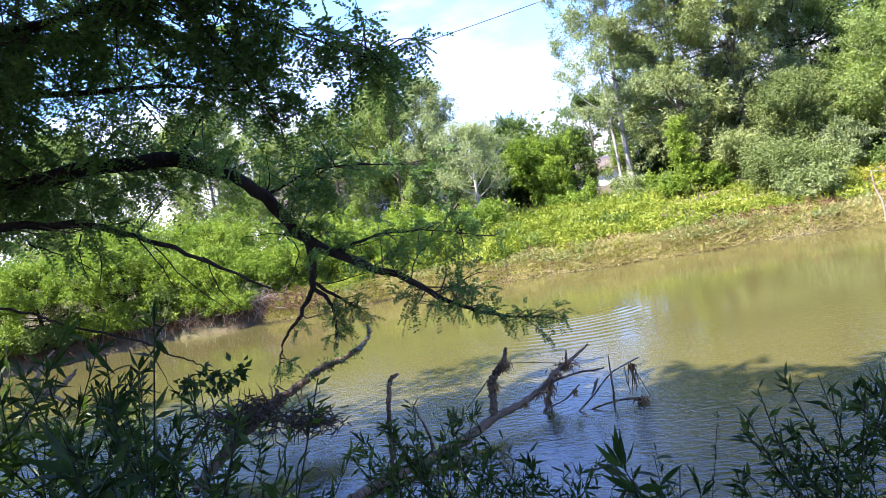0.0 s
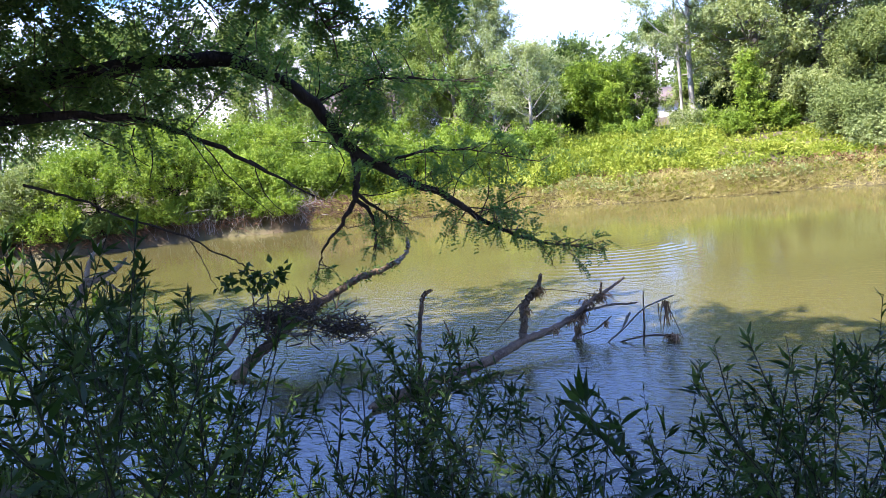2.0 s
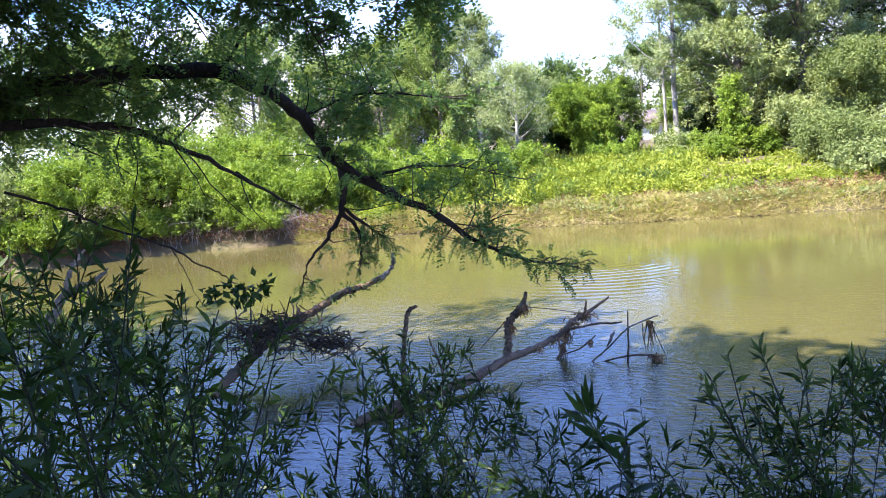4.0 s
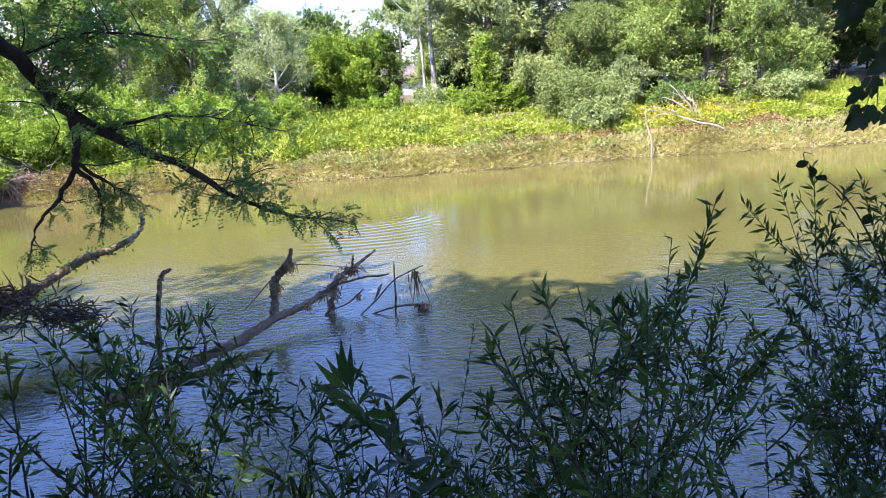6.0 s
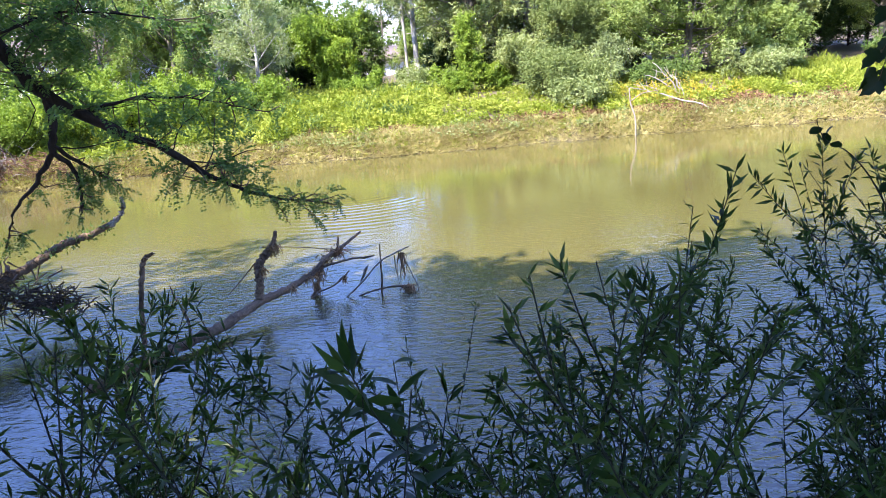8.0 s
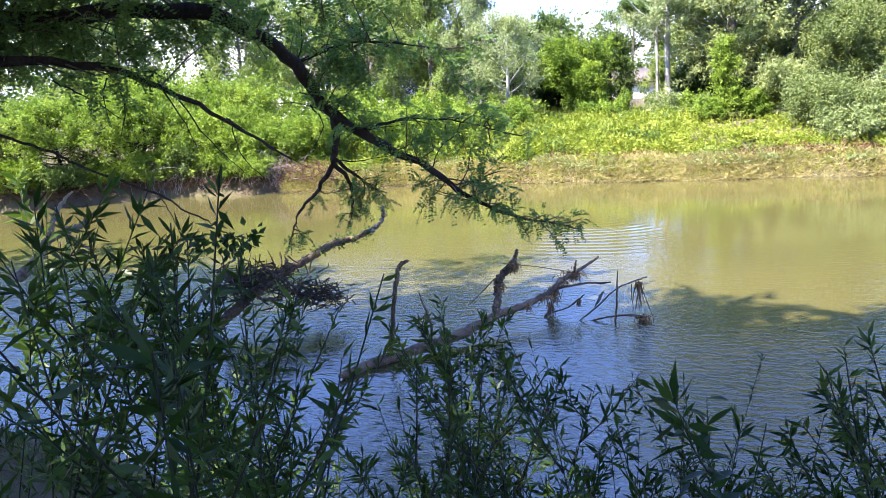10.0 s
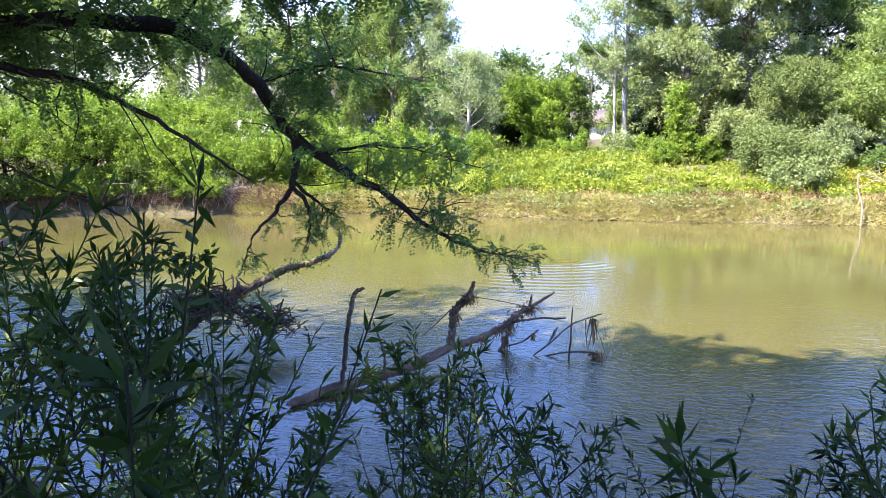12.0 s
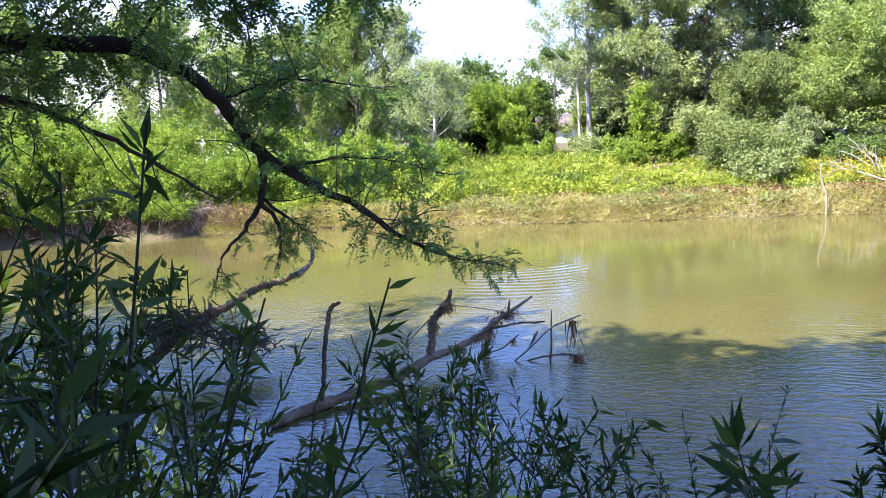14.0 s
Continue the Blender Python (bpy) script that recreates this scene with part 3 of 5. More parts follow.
    make_tree((-24.5, 31), 2, 7.0, 2.6, 36000, M_LEAF_PALE, "leafy pale green tree above the shrubs", crown_from=0.08, limbs=30, clump=0.42, leaf=0.125)
    make_tree((-31.5, 27), 1, 7.5, 3.0, 36000, M_LEAF_PALE, "wide pale green tree above the shrubs", crown_from=0.08, limbs=30, clump=0.46, leaf=0.13)
    make_tree((-28.0, 36), 34, 8.0, 3.6, 31000, M_LEAF_PALE, "broad pale tree behind the shrubs", crown_from=0.2, limbs=23, clump=0.55, leaf=0.15)
    make_tree((-35.9, 33), 35, 8.5, 4.0, 31000, M_LEAF_PALE, "broad pale tree behind the shrubs", crown_from=0.15, limbs=23, clump=0.6, leaf=0.165)
    make_tree((-44.1, 29), 36, 9.5, 4.3, 27900, M_LEAF_MID, "broad green tree up the river", crown_from=0.12, limbs=23, clump=0.6, leaf=0.18)


def far_shrubs():
    spots = [(-25.6, 1.6, 2.1, 1.7, 41, M_LEAF_GREY), (-23.0, 1.7, 2.5, 1.7, 42, M_LEAF_BRIGHT), (-20.9, 1.5, 2.4, 1.7, 43, M_LEAF_BRIGHT), (-18.9, 1.5, 2.0, 1.5, 44, M_LEAF_BRIGHT), (-28.6, 1.6, 2.6, 2.0, 45, M_LEAF_GREY),
             (-31.8, 1.8, 3.0, 2.3, 46, M_LEAF_BRIGHT), (-22.4, 4.3, 2.9, 1.9, 47, M_LEAF_BRIGHT), (-19.6, 4.0, 2.4, 1.8, 48, M_LEAF_BRIGHT), (-17.1, 1.7, 1.45, 1.25, 49, M_LEAF_BRIGHT), (-15.6, 2.0, 1.15, 1.0, 50, M_LEAF_BRIGHT)]
    for x, off, h, r, s, m in spots:
        make_tree((x, float(far_edge(x)) + off), s, h, r, 21000, m, "dense bright green shrub above an eroded bank" if m == M_LEAF_BRIGHT else "feathery pale green shrub above the waterline", M_BARK_DARK, crown_from=0.1, limbs=26, clump=0.23, leaf=0.10,
                  stems=3, spread=0.25, trunk_r=0.05, name="shrub", category="shrub", group="shrubs on the far bank", up=0.5)
    for k in range(9):
        x = -26.0 + 1.15 * k
        make_tree((x, float(far_edge(x)) + 0.8 + 0.2 * math.sin(k * 2.1)), 150 + k, 0.7 + 0.25 * math.sin(k * 1.3), 0.8, 7000, M_LEAF_BRIGHT if k % 3 else M_LEAF_MID, "low green shrub hanging over an eroded bank", M_BARK_DARK,
                  crown_from=0.05, limbs=16, clump=0.18, leaf=0.095, stems=3, spread=0.3, trunk_r=0.03, name="shrub", category="shrub", group="shrubs on the far bank", up=0.3)
    low = [(-15.2, 24.2, 1.3, 1.4, 51, M_LEAF_BRIGHT), (-13.2, 25.0, 1.2, 1.3, 52, M_LEAF_BRIGHT), (-11.0, 25.6, 1.1, 1.2, 53, M_LEAF_BRIGHT), (-9.6, 27.6, 1.0, 1.2, 54, M_LEAF_BRIGHT), (-12.3, 28.2, 1.5, 1.3, 62, M_LEAF_BRIGHT), (-15.6, 27.6, 1.7, 1.4, 63, M_LEAF_BRIGHT), (-18.4, 26.6, 1.9, 1.4, 66, M_LEAF_BRIGHT),
           (-3.3, 31.2, 0.6, 0.8, 55, M_LEAF_GREY), (-1.45, 31.3, 2.9, 0.33, 56, M_LEAF_BRIGHT), (-0.35, 31.3, 0.9, 0.25, 57, M_LEAF_BRIGHT), (-2.2, 30.8, 0.6, 0.8, 58, M_LEAF_BRIGHT),
           (2.5, 26.6, 0.4, 0.9, 59, M_LEAF_GREY), (9.3, 28.6, 0.6, 0.9, 60, M_LEAF_GREY), (-6.2, 30.6, 0.5, 0.9, 61, M_LEAF_BRIGHT), (5.6, 28.4, 0.5, 0.8, 64, M_LEAF_MID), (14.6, 29.0, 0.8, 1.2, 65, M_LEAF_MID)]
    for x, y, h, r, s, m in low:
        make_tree((x, y), s, h, r, 9000, m, "low leafy shrub among bank weeds", M_BARK_DARK, crown_from=0.08, limbs=14, clump=0.20, leaf=0.10,
                  stems=2, spread=0.25, trunk_r=0.035, name="shrub", category="shrub", group="shrubs on the far bank", up=0.5)


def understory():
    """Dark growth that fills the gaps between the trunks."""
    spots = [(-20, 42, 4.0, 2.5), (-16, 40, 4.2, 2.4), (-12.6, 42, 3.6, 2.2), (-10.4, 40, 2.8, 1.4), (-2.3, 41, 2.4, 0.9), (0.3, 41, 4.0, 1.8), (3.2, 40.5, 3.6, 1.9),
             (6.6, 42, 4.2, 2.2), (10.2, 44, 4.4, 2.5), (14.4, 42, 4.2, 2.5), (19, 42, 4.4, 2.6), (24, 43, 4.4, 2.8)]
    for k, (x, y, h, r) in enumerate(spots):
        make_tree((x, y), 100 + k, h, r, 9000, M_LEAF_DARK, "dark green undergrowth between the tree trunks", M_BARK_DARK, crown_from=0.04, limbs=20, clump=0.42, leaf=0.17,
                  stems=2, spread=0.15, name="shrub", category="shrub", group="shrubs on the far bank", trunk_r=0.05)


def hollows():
    """Added dark-leaved bushes; their leaf colour stands in for the shade between the trees."""
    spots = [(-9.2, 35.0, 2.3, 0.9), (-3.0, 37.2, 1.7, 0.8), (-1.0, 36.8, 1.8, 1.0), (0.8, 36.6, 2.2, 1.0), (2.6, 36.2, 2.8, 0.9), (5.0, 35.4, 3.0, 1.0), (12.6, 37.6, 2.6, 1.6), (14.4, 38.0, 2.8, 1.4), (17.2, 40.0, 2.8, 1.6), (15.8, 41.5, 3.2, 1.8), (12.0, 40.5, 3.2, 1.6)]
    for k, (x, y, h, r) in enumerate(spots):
        make_tree((x, y), 120 + k, h, r, 11000, M_LEAF_DARK, "added dark green bush standing in for a shaded hollow", M_BARK_DARK, crown_from=0.04, limbs=20, clump=0.30, leaf=0.13,
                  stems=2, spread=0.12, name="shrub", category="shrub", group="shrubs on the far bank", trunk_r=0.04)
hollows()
make_tree((-10.6, 66), 136, 7.0, 3.0, 20000, M_LEAF_MID, "green tree standing behind the white house", crown_from=0.1, limbs=26, clump=0.6, leaf=0.2)
make_tree((-5.0, 65), 137, 10.5, 3.0, 24000, M_LEAF_PALE, "tall pale green tree behind the white house", crown_from=0.1, limbs=30, clump=0.6, leaf=0.2)
far_trees()
far_shrubs()
understory()


def far_woods():
    """A distant belt of trees that closes the view all round."""
    rng = np.random.default_rng(70)
    base, way = [], []
    spots = [(x + rng.uniform(-3, 3), 66 + rng.uniform(0, 22), rng.uniform(5.0, 8.5)) for x in np.arange(-150, 110, 6.5)]
    spots += [(-120 + rng.uniform(-20, 10), y, rng.uniform(9, 13)) for y in np.arange(-40, 66, 9)] + [(100 + rng.uniform(-10, 20), y, rng.uniform(9, 13)) for y in np.arange(-40, 66, 9)]
    for x, y, h in spots:
        k = 900
        c = rng.normal(0, 1, (14, 3)) * [2.2, 2.2, h * 0.2] + [x, y, h * 0.55 + 1.8]
        o = rng.normal(0, 1, (k, 3)) * [1.1, 1.1, 0.8]
        base.append(c[rng.integers(0, 14, k)] + o)
        way.append(o + rng.normal(0, 0.6, (k, 3)))
    base, way = np.vstack(base), np.vstack(way)
    base[:, 2] = np.maximum(base[:, 2], 1.8)
    ln = rng.uniform(0.4, 0.75, len(base))
    ob = new("far_woods", leaf_mesh("far_woods", rng, base, way, ln, ln * 0.6, M_LEAF_MID))
    tagged(ob, "hazy green belt of distant woodland", "woods", kind="stuff")


far_woods()


# ---- bank weeds ----
def weed_patch(name, seed, count, x_range, depth, tall, leaves, length, width, material, label, upright=0.8, power=1.0):
    """Many small plants behind the far waterline; depth: how far behind it, from and to."""
    rng = np.random.default_rng(seed)
    x = rng.uniform(*x_range, count)
    y = far_edge(x) + depth[0] + (depth[1] - depth[0]) * rng.uniform(0, 1, count) ** power
    keep = noise_keep(x, y, rng)
    x, y = x[keep], y[keep]
    z = ground_z(x, y)
    h = rng.uniform(0.35, 1.25, len(x)) * tall * (0.72 + 0.30 * np.sin(0.9 * x + 1.3 * y) + 0.28 * np.sin(2.3 * x - 0.7 * y + 1))
    base = np.repeat(np.stack([x, y, z], -1), leaves, 0)
    hh = np.repeat(h, leaves) * rng.uniform(0.05, 1, len(base))
    lean = np.repeat(rng.normal(0, 0.15, (len(x), 2)), leaves, 0)
    base[:, 2] += hh
    base[:, :2] += lean * hh[:, None]
    way = rng.normal(0, 1, (len(base), 3)) * [1, 1, 0.5] + [0, 0, upright]
    ln = rng.uniform(0.6, 1.3, len(base)) * length
    ob = new(name, leaf_mesh(name, rng, base, way, ln, ln * width / length, material))
    return tagged(ob, label, name.replace("_", " "), kind="stuff")


def noise_keep(x, y, rng):
    v = np.sin(0.7 * x + 0.4 * y) + np.sin(1.9 * x - 1.1 * y + 2) * 0.6
    return rng.uniform(-1.9, 1.2, len(x)) < v + 0.6


weed_patch("bank_weeds", 81, 9000, (-17, -3), (0.9, 9.5), 0.48, 14, 0.092, 0.042, M_WEED, "lush sunlit green weeds covering the far bank", 0.7)
weed_patch("bank_weeds", 80, 12000, (-4, 30), (1.2, 8.5), 0.32, 13, 0.088, 0.040, M_WEED, "low sunlit green weeds along the foot of the trees", 0.7)
weed_patch("bank_grass", 82, 5000, (-16, -3), (2.0, 12.0), 0.5, 7, 0.30, 0.018, M_WEED, "tall bright green grass behind the bank", 2.0)
weed_patch("meadow_grass", 79, 5000, (8.5, 34), (1.6, 8.0), 0.35, 8, 0.26, 0.018, M_WEED, "bright green grass of a small riverside meadow", 2.0)
weed_patch("dry_bank_grass", 83, 26000, (-15.5, 34), (-0.10, 1.05), 0.15, 6, 0.22, 0.014, M_STRAW, "straw-coloured flattened grass along the waterline", 0.7, 0.8)
weed_patch("dry_bank_grass", 77, 12000, (-15.5, 34), (-0.02, 0.45), 0.09, 6, 0.20, 0.014, M_STRAW, "straw-coloured grass trailing into the water", 0.1)
weed_patch("low_bank_weeds", 91, 7500, (-15.5, 34), (0.05, 1.2), 0.18, 7, 0.09, 0.04, M_WEED, "low green weeds sprouting through dry grass", 0.4)
weed_patch("dead_weeds", 84, 5200, (1.0, 34), (0.5, 1.5), 0.34, 8, 0.11, 0.04, M_RUST, "rust-brown withered weeds above the waterline", 0.1)
weed_patch("dead_weeds", 85, 2200, (-17, 1), (0.75, 1.4), 0.28, 7, 0.10, 0.035, M_RUST, "rust-brown withered weeds above the waterline", 0.1)
weed_patch("dead_weeds", 76, 700, (-15.5, 34), (0.0, 0.35), 0.10, 7, 0.09, 0.03, M_RUST, "brown sodden weeds at the water edge", 0.1)
weed_patch("yellow_flowers", 86, 420, (4.1, 8.2), (1.6, 3.6), 0.7, 10, 0.06, 0.035, M_YELLOW, "patch of yellow goldenrod on the far bank", 0.5)


def weed_clumps(name, seed, count, x_range, depth, tall, leaves, length, material, label):
    """Taller bushy clumps scattered through the weeds."""
    rng = np.random.default_rng(seed)
    base, way = [], []
    for i in range(count):
        x = rng.uniform(*x_range)
        y = float(far_edge(x)) + rng.uniform(*depth)
        r = rng.uniform(0.3, 0.85)
        h = tall * rng.uniform(0.5, 1.35)
        o = unit(rng.normal(0, 1, (leaves, 3))) * rng.uniform(0.3, 1, (leaves, 1)) ** 0.4
        o *= 1 + 0.18 * np.sin(5 * o[:, :1] + i) * np.sin(4 * o[:, 1:2] + 2 * i)
        o *= [r, r, h]
        o[:, 2] = np.abs(o[:, 2])
        base.append(o + [x, y, float(ground_z(x, y))])
        way.append(o * [1, 1, 0.5] + rng.normal(0, 0.35, (leaves, 3)))
    base, way = np.vstack(base), np.vstack(way)
    ln = rng.uniform(0.6, 1.3, len(base)) * length
    v, f = tri_leaf_arrays(rng, base, way, ln, ln * 0.56, way * [1, 1, 0.4] + rng.normal(0, 0.3, way.shape) + [0, 0, 0.7])
    ob = new(name, np_mesh(name, v, f, material))
    return tagged(ob, label, "weeds", kind="stuff")


def near_grass():
    """Short shaded grass and seedlings on the near bank."""
    rng = np.random.default_rng(92)
    x, y = rng.uniform(-22, 16, 16000), rng.uniform(-9, 3.6, 16000)
    keep = near_edge(x) - y > 0.25
    x, y = x[keep], y[keep]
    base = np.repeat(np.stack([x, y, ground_z(x, y)], -1), 5, 0)
    base[:, :2] += rng.normal(0, 0.04, (len(base), 2))
    way = rng.normal(0, 0.6, (len(base), 3)) * [1, 1, 0.3] + [0, 0, 0.8]
    ln = rng.uniform(0.08, 0.26, len(base))
    ob = new("near_bank_grass", leaf_mesh("near_bank_grass", rng, base, way, ln, ln * 0.10, M_LEAF_MID))
    tagged(ob, "short shaded grass on the near bank", "grass", kind="stuff")


near_grass()
weed_clumps("weed_clumps", 87, 300, (-17, -2.5), (1.0, 8.0), 0.62, 380, 0.10, M_WEED, "bushy bright green weeds standing above the rest")
weed_clumps("weed_clumps", 78, 170, (-3.5, 30), (1.2, 4.0), 0.36, 380, 0.09, M_WEED, "bushy bright green weeds before the trees")
weed_clumps("weed_clumps", 88, 120, (-17, -3), (1.4, 8.0), 0.60, 320, 0.10, M_LEAF_MID, "darker bushy weeds scattered on the bank")
weed_clumps("weed_clumps", 89, 150, (-17, 30), (0.4, 1.5), 0.26, 130, 0.08, M_LEAF_GREY, "grey-green weeds leaning over the dry grass")


def bank_roots():
    """Hanging roots and dead stems on the eroded bank under the shrubs."""
    rng = np.random.default_rng(90)
    t = Tubes()
    for i in range(900):
        x = rng.uniform(-26, -13.5)
        y = float(far_edge(x)) + rng.uniform(0.1, 0.9)
        z = float(ground_z(x, y)) + rng.uniform(0.0, 0.4)
        p0 = np.array([x, y, z])
        d = np.array([rng.normal(0, 0.7), -rng.uniform(0.1, 0.6), rng.normal(-0.25, 0.35)]) * rng.uniform(0.25, 0.8)
        p2 = p0 + d
        p2[2] = max(p2[2], 0.01)
        t.add(smooth_path([p0, (p0 + p2) / 2 + [0, -0.1, 0.16], p2], 2), [rng.uniform(0.006, 0.020), 0.004], 4)
    ob = new("bank_roots", t.mesh("bank_roots", M_ROOT))
    tagged(ob, "tangle of red-brown roots hanging from the eroded bank", "roots", kind="stuff")
    t = Tubes()
    for i in range(300):
        x = rng.normal(-19.4, 0.7) if i % 2 else rng.normal(-16.4, 0.8)
        y = float(far_edge(x)) + rng.uniform(0.1, 0.9)
        z = float(ground_z(x, y))
        p0 = np.array([x, y, z])
        p2 = p0 + [rng.normal(0, 0.7), -rng.uniform(0.0, 0.5), rng.uniform(0.2, 1.05)]
        t.add(smooth_path([p0, (p0 + p2) / 2 + [0, 0.1, 0.2], p2], 2), [0.009, 0.003], 4)
    ob = new("dead_brush", t.mesh("dead_brush", M_DEAD_GREY))
    tagged(ob, "grey leafless brush in front of the green shrubs", "brush", kind="stuff")


bank_roots()


# ---- houses ----
def box_arrays(x0, x1, y0, y1, z0, z1):
    v = np.array([(x, y, z) for x in (x0, x1) for y in (y0, y1) for z in (z0, z1)], float)
    f = np.array([(0, 1, 3, 2), (4, 6, 7, 5), (0, 4, 5, 1), (2, 3, 7, 6), (0, 2, 6, 4), (1, 5, 7, 3)])
    return v, f


def make_house(place, wide, deep, eave, ridge, turn, label, wall_mat, roof_mat, windows, sink=0.1):
    x, y = place
    root = thing("house", (x, y, float(ground_z(x, y)) - sink), label, "house", "houses behind the trees")
    root.rotation_euler = (0, 0, radians(turn))
    w, d = wide / 2, deep / 2
    v = [(-w, -d, 0), (w, -d, 0), (w, d, 0), (-w, d, 0), (-w, -d, eave), (w, -d, eave), (w, d, eave), (-w, d, eave), (-w, 0, ridge), (w, 0, ridge)]
    me = bpy.data.meshes.new("wall")
    me.from_pydata(v, [], [(0, 1, 5, 4), (2, 3, 7, 6), (0, 4, 8, 7, 3), (1, 2, 6, 9, 5)])
    me.materials.append(wall_mat)
    part("wall", me, root)
    o = 0.35
    rise = (ridge - eave) / d
    for side in (-1, 1):
        e = (d + o) * side
        ze = eave - o * rise + 0.03
        v = np.array([(-w - o, e, ze), (w + o, e, ze), (w + o, 0, ridge + 0.03), (-w - o, 0, ridge + 0.03)])
        v = np.vstack([v, v + [0, 0, 0.14]])
        part("roof", np_mesh("roof", v, np.array([(0, 1, 2, 3), (7, 6, 5, 4), (0, 4, 5, 1), (1, 5, 6, 2), (2, 6, 7, 3), (3, 7, 4, 0)]), roof_mat), root)
    for wx in windows:
        win = part("window", np_mesh("window", *box_arrays(wx - 0.55, wx + 0.55, -d - 0.05, -d - 0.003, 1.0, 2.2), M_WALL), root)
        for k in (-0.27, 0.27):
            part("pane", np_mesh("pane", *box_arrays(wx + k - 0.22, wx + k + 0.22, -d - 0.07, -d - 0.051, 1.08, 2.12), M_GLASS), win)


make_house((-7.4, 56), 5.2, 7.0, 2.4, 3.2, 0, "low white house with a brown roof behind the birches", M_WALL, M_ROOF, (-1.6, 1.4), 1.35)
make_house((-26.2, 46), 9.0, 7.0, 2.6, 4.4, -8, "pale house with a reddish roof behind the poplars", M_WALL, M_ROOF, (-2.6, 0.4, 3.0))
make_house((8.2, 56), 4.5, 7.0, 2.8, 4.2, 6, "white house glimpsed between tall trees", M_WALL, M_ROOF, (-1.6, 1.6))


# ---- dead wood on the far bank ----
def bank_deadwood():
    t = Tubes()
    root = thing("dead_pole", (4.0, 24.15, 0), "pale dead pole standing in the shallows", "dead wood")
    t.add(smooth_path([(0, 0, -0.4), (0.02, 0, 0.5), (-0.12, 0, 1.0), (-0.16, 0.02, 1.5)], 4), [0.032, 0.028, 0.020], 7)
    t.add(smooth_path([(-0.1, 0, 1.1), (0.25, 0.1, 1.3), (0.8, 0.3, 1.35)], 3), [0.02, 0.01], 5)
    part("pole", t.mesh("pole", M_DRIFT_BARE), root)
    rng = np.random.default_rng(95)
    root = thing("fallen_branches", (5.55, 26.9, float(ground_z(5.55, 26.9))), "bleached dead branches fanned over the weeds", "dead wood")
    for k, (bx, dx, dz) in enumerate([(0.45, -0.45, 1.25), (0.5, -0.05, 1.05), (0.55, -0.75, 0.85), (0.3, -1.1, 0.55), (0.2, -1.35, 0.5), (0.6, 0.15, 0.8), (0.4, -0.8, 0.3)]):
        t = Tubes()
        p = smooth_path([(bx, -0.06 * k, -0.05), ((bx + dx) / 2 + 0.08, -0.1, dz * 0.55), (dx, 0.1, dz)], 4)
        p[1:-1] += rng.normal(0, 0.025, (len(p) - 2, 3))
        t.add(p, [0.032, 0.022, 0.008], 6)
        for j in range(3):
            q = p[4 + j]
            t.add(np.array([q, q + [rng.normal(-0.1, 0.2), rng.normal(0, 0.2), rng.uniform(0.0, 0.35)]]), [0.010, 0.004], 4)
        part("branch", t.mesh("branch", M_DEAD_GREY), root)
    root = thing("fallen_log", (6.1, 25.3, 0.2), "thin bleached log lying down the bank", "dead wood")
    t = Tubes()
    t.add(smooth_path([(-1.1, -0.2, 1.0), (-0.4, -0.2, 0.72), (0.1, -0.3, 0.60), (0.7, -0.4, 0.26), (1.3, -0.5, 0.05)], 5), [0.018, 0.03, 0.022], 7, 0.2, rng)
    part("log", t.mesh("log", M_BARK_PALE), root)


bank_deadwood()


# ---- overhead cable ----
def cable():
    t = Tubes()
    u = np.linspace(0, 1, 40)[:, None]
    p = np.array([-70, 60, 14.1]) * (1 - u) + np.array([50, 60, 21.3]) * u
    p[:, 2] -= 1.2 * (u * (1 - u))[:, 0]
    t.add(p, [0.04, 0.04], 5)
    ob = new("overhead_cable", t.mesh("overhead_cable", M_CABLE))
    tagged(ob, "black overhead cable sagging across the sky", "cable")


cable()


# ---- driftwood in the river ----
def drift_branch(root, name, points, radii, material=None, sides=8, knots=0.22, seed=1, label=""):
    t = Tubes()
    rng = np.random.default_rng(seed)
    p = smooth_path(np.array(points) - np.array(root.location), 9)
    p[1:-1] += rng.normal(0, radii[0] * 0.14, (len(p) - 2, 3))
    t.add(p, radii, sides, knots, rng)
    return part(name, t.mesh(name, material or M_DRIFT), root, label)


def debris_tuft(root, place, seed, count, reach, drop, label="hanging strands of dry flood debris"):
    """Strands of dead grass wound round a branch and hanging from it."""
    rng = np.random.default_rng(seed)
    t = Tubes()
    c = np.array(place) - np.array(root.location)
    for i in range(count):
        a = c + rng.normal(0, reach * 0.5, 3) * [1, 1, 0.5]
        e = a + [rng.normal(0, reach * 0.6), rng.normal(0, reach * 0.6), -rng.uniform(0.1, 1) * drop]
        m = (a + e) / 2 + rng.normal(0, reach * 0.25, 3)
        t.add(np.array([a, m, e]), [0.009, 0.006, 0.003], 3)
    return tagged(part("debris", t.mesh("debris", M_DEBRIS), root), label, kind="stuff")


def brush_tuft(root, place, seed, count, reach):
    """A flood-swept mat of dark twigs."""
    rng = np.random.default_rng(seed)
    t = Tubes()
    c = np.array(place) - np.array(root.location)
    for i in range(count):
        a = c + rng.normal(0, reach * 0.5, 3) * [1, 1, 0.5]
        d = unit(rng.normal(0, 1, 3) * [1, 1, 0.7]) * reach * rng.uniform(0.4, 1.0)
        a[2], e2 = max(a[2], 0.0), a + d
        t.add(np.array([a, a + d * 0.5 + rng.normal(0, reach * 0.12, 3), e2]), [0.012, 0.009, 0.004], 5)
    return tagged(part("brush", t.mesh("brush", M_TWIG), root), "dark mat of flood-swept twigs", kind="stuff")


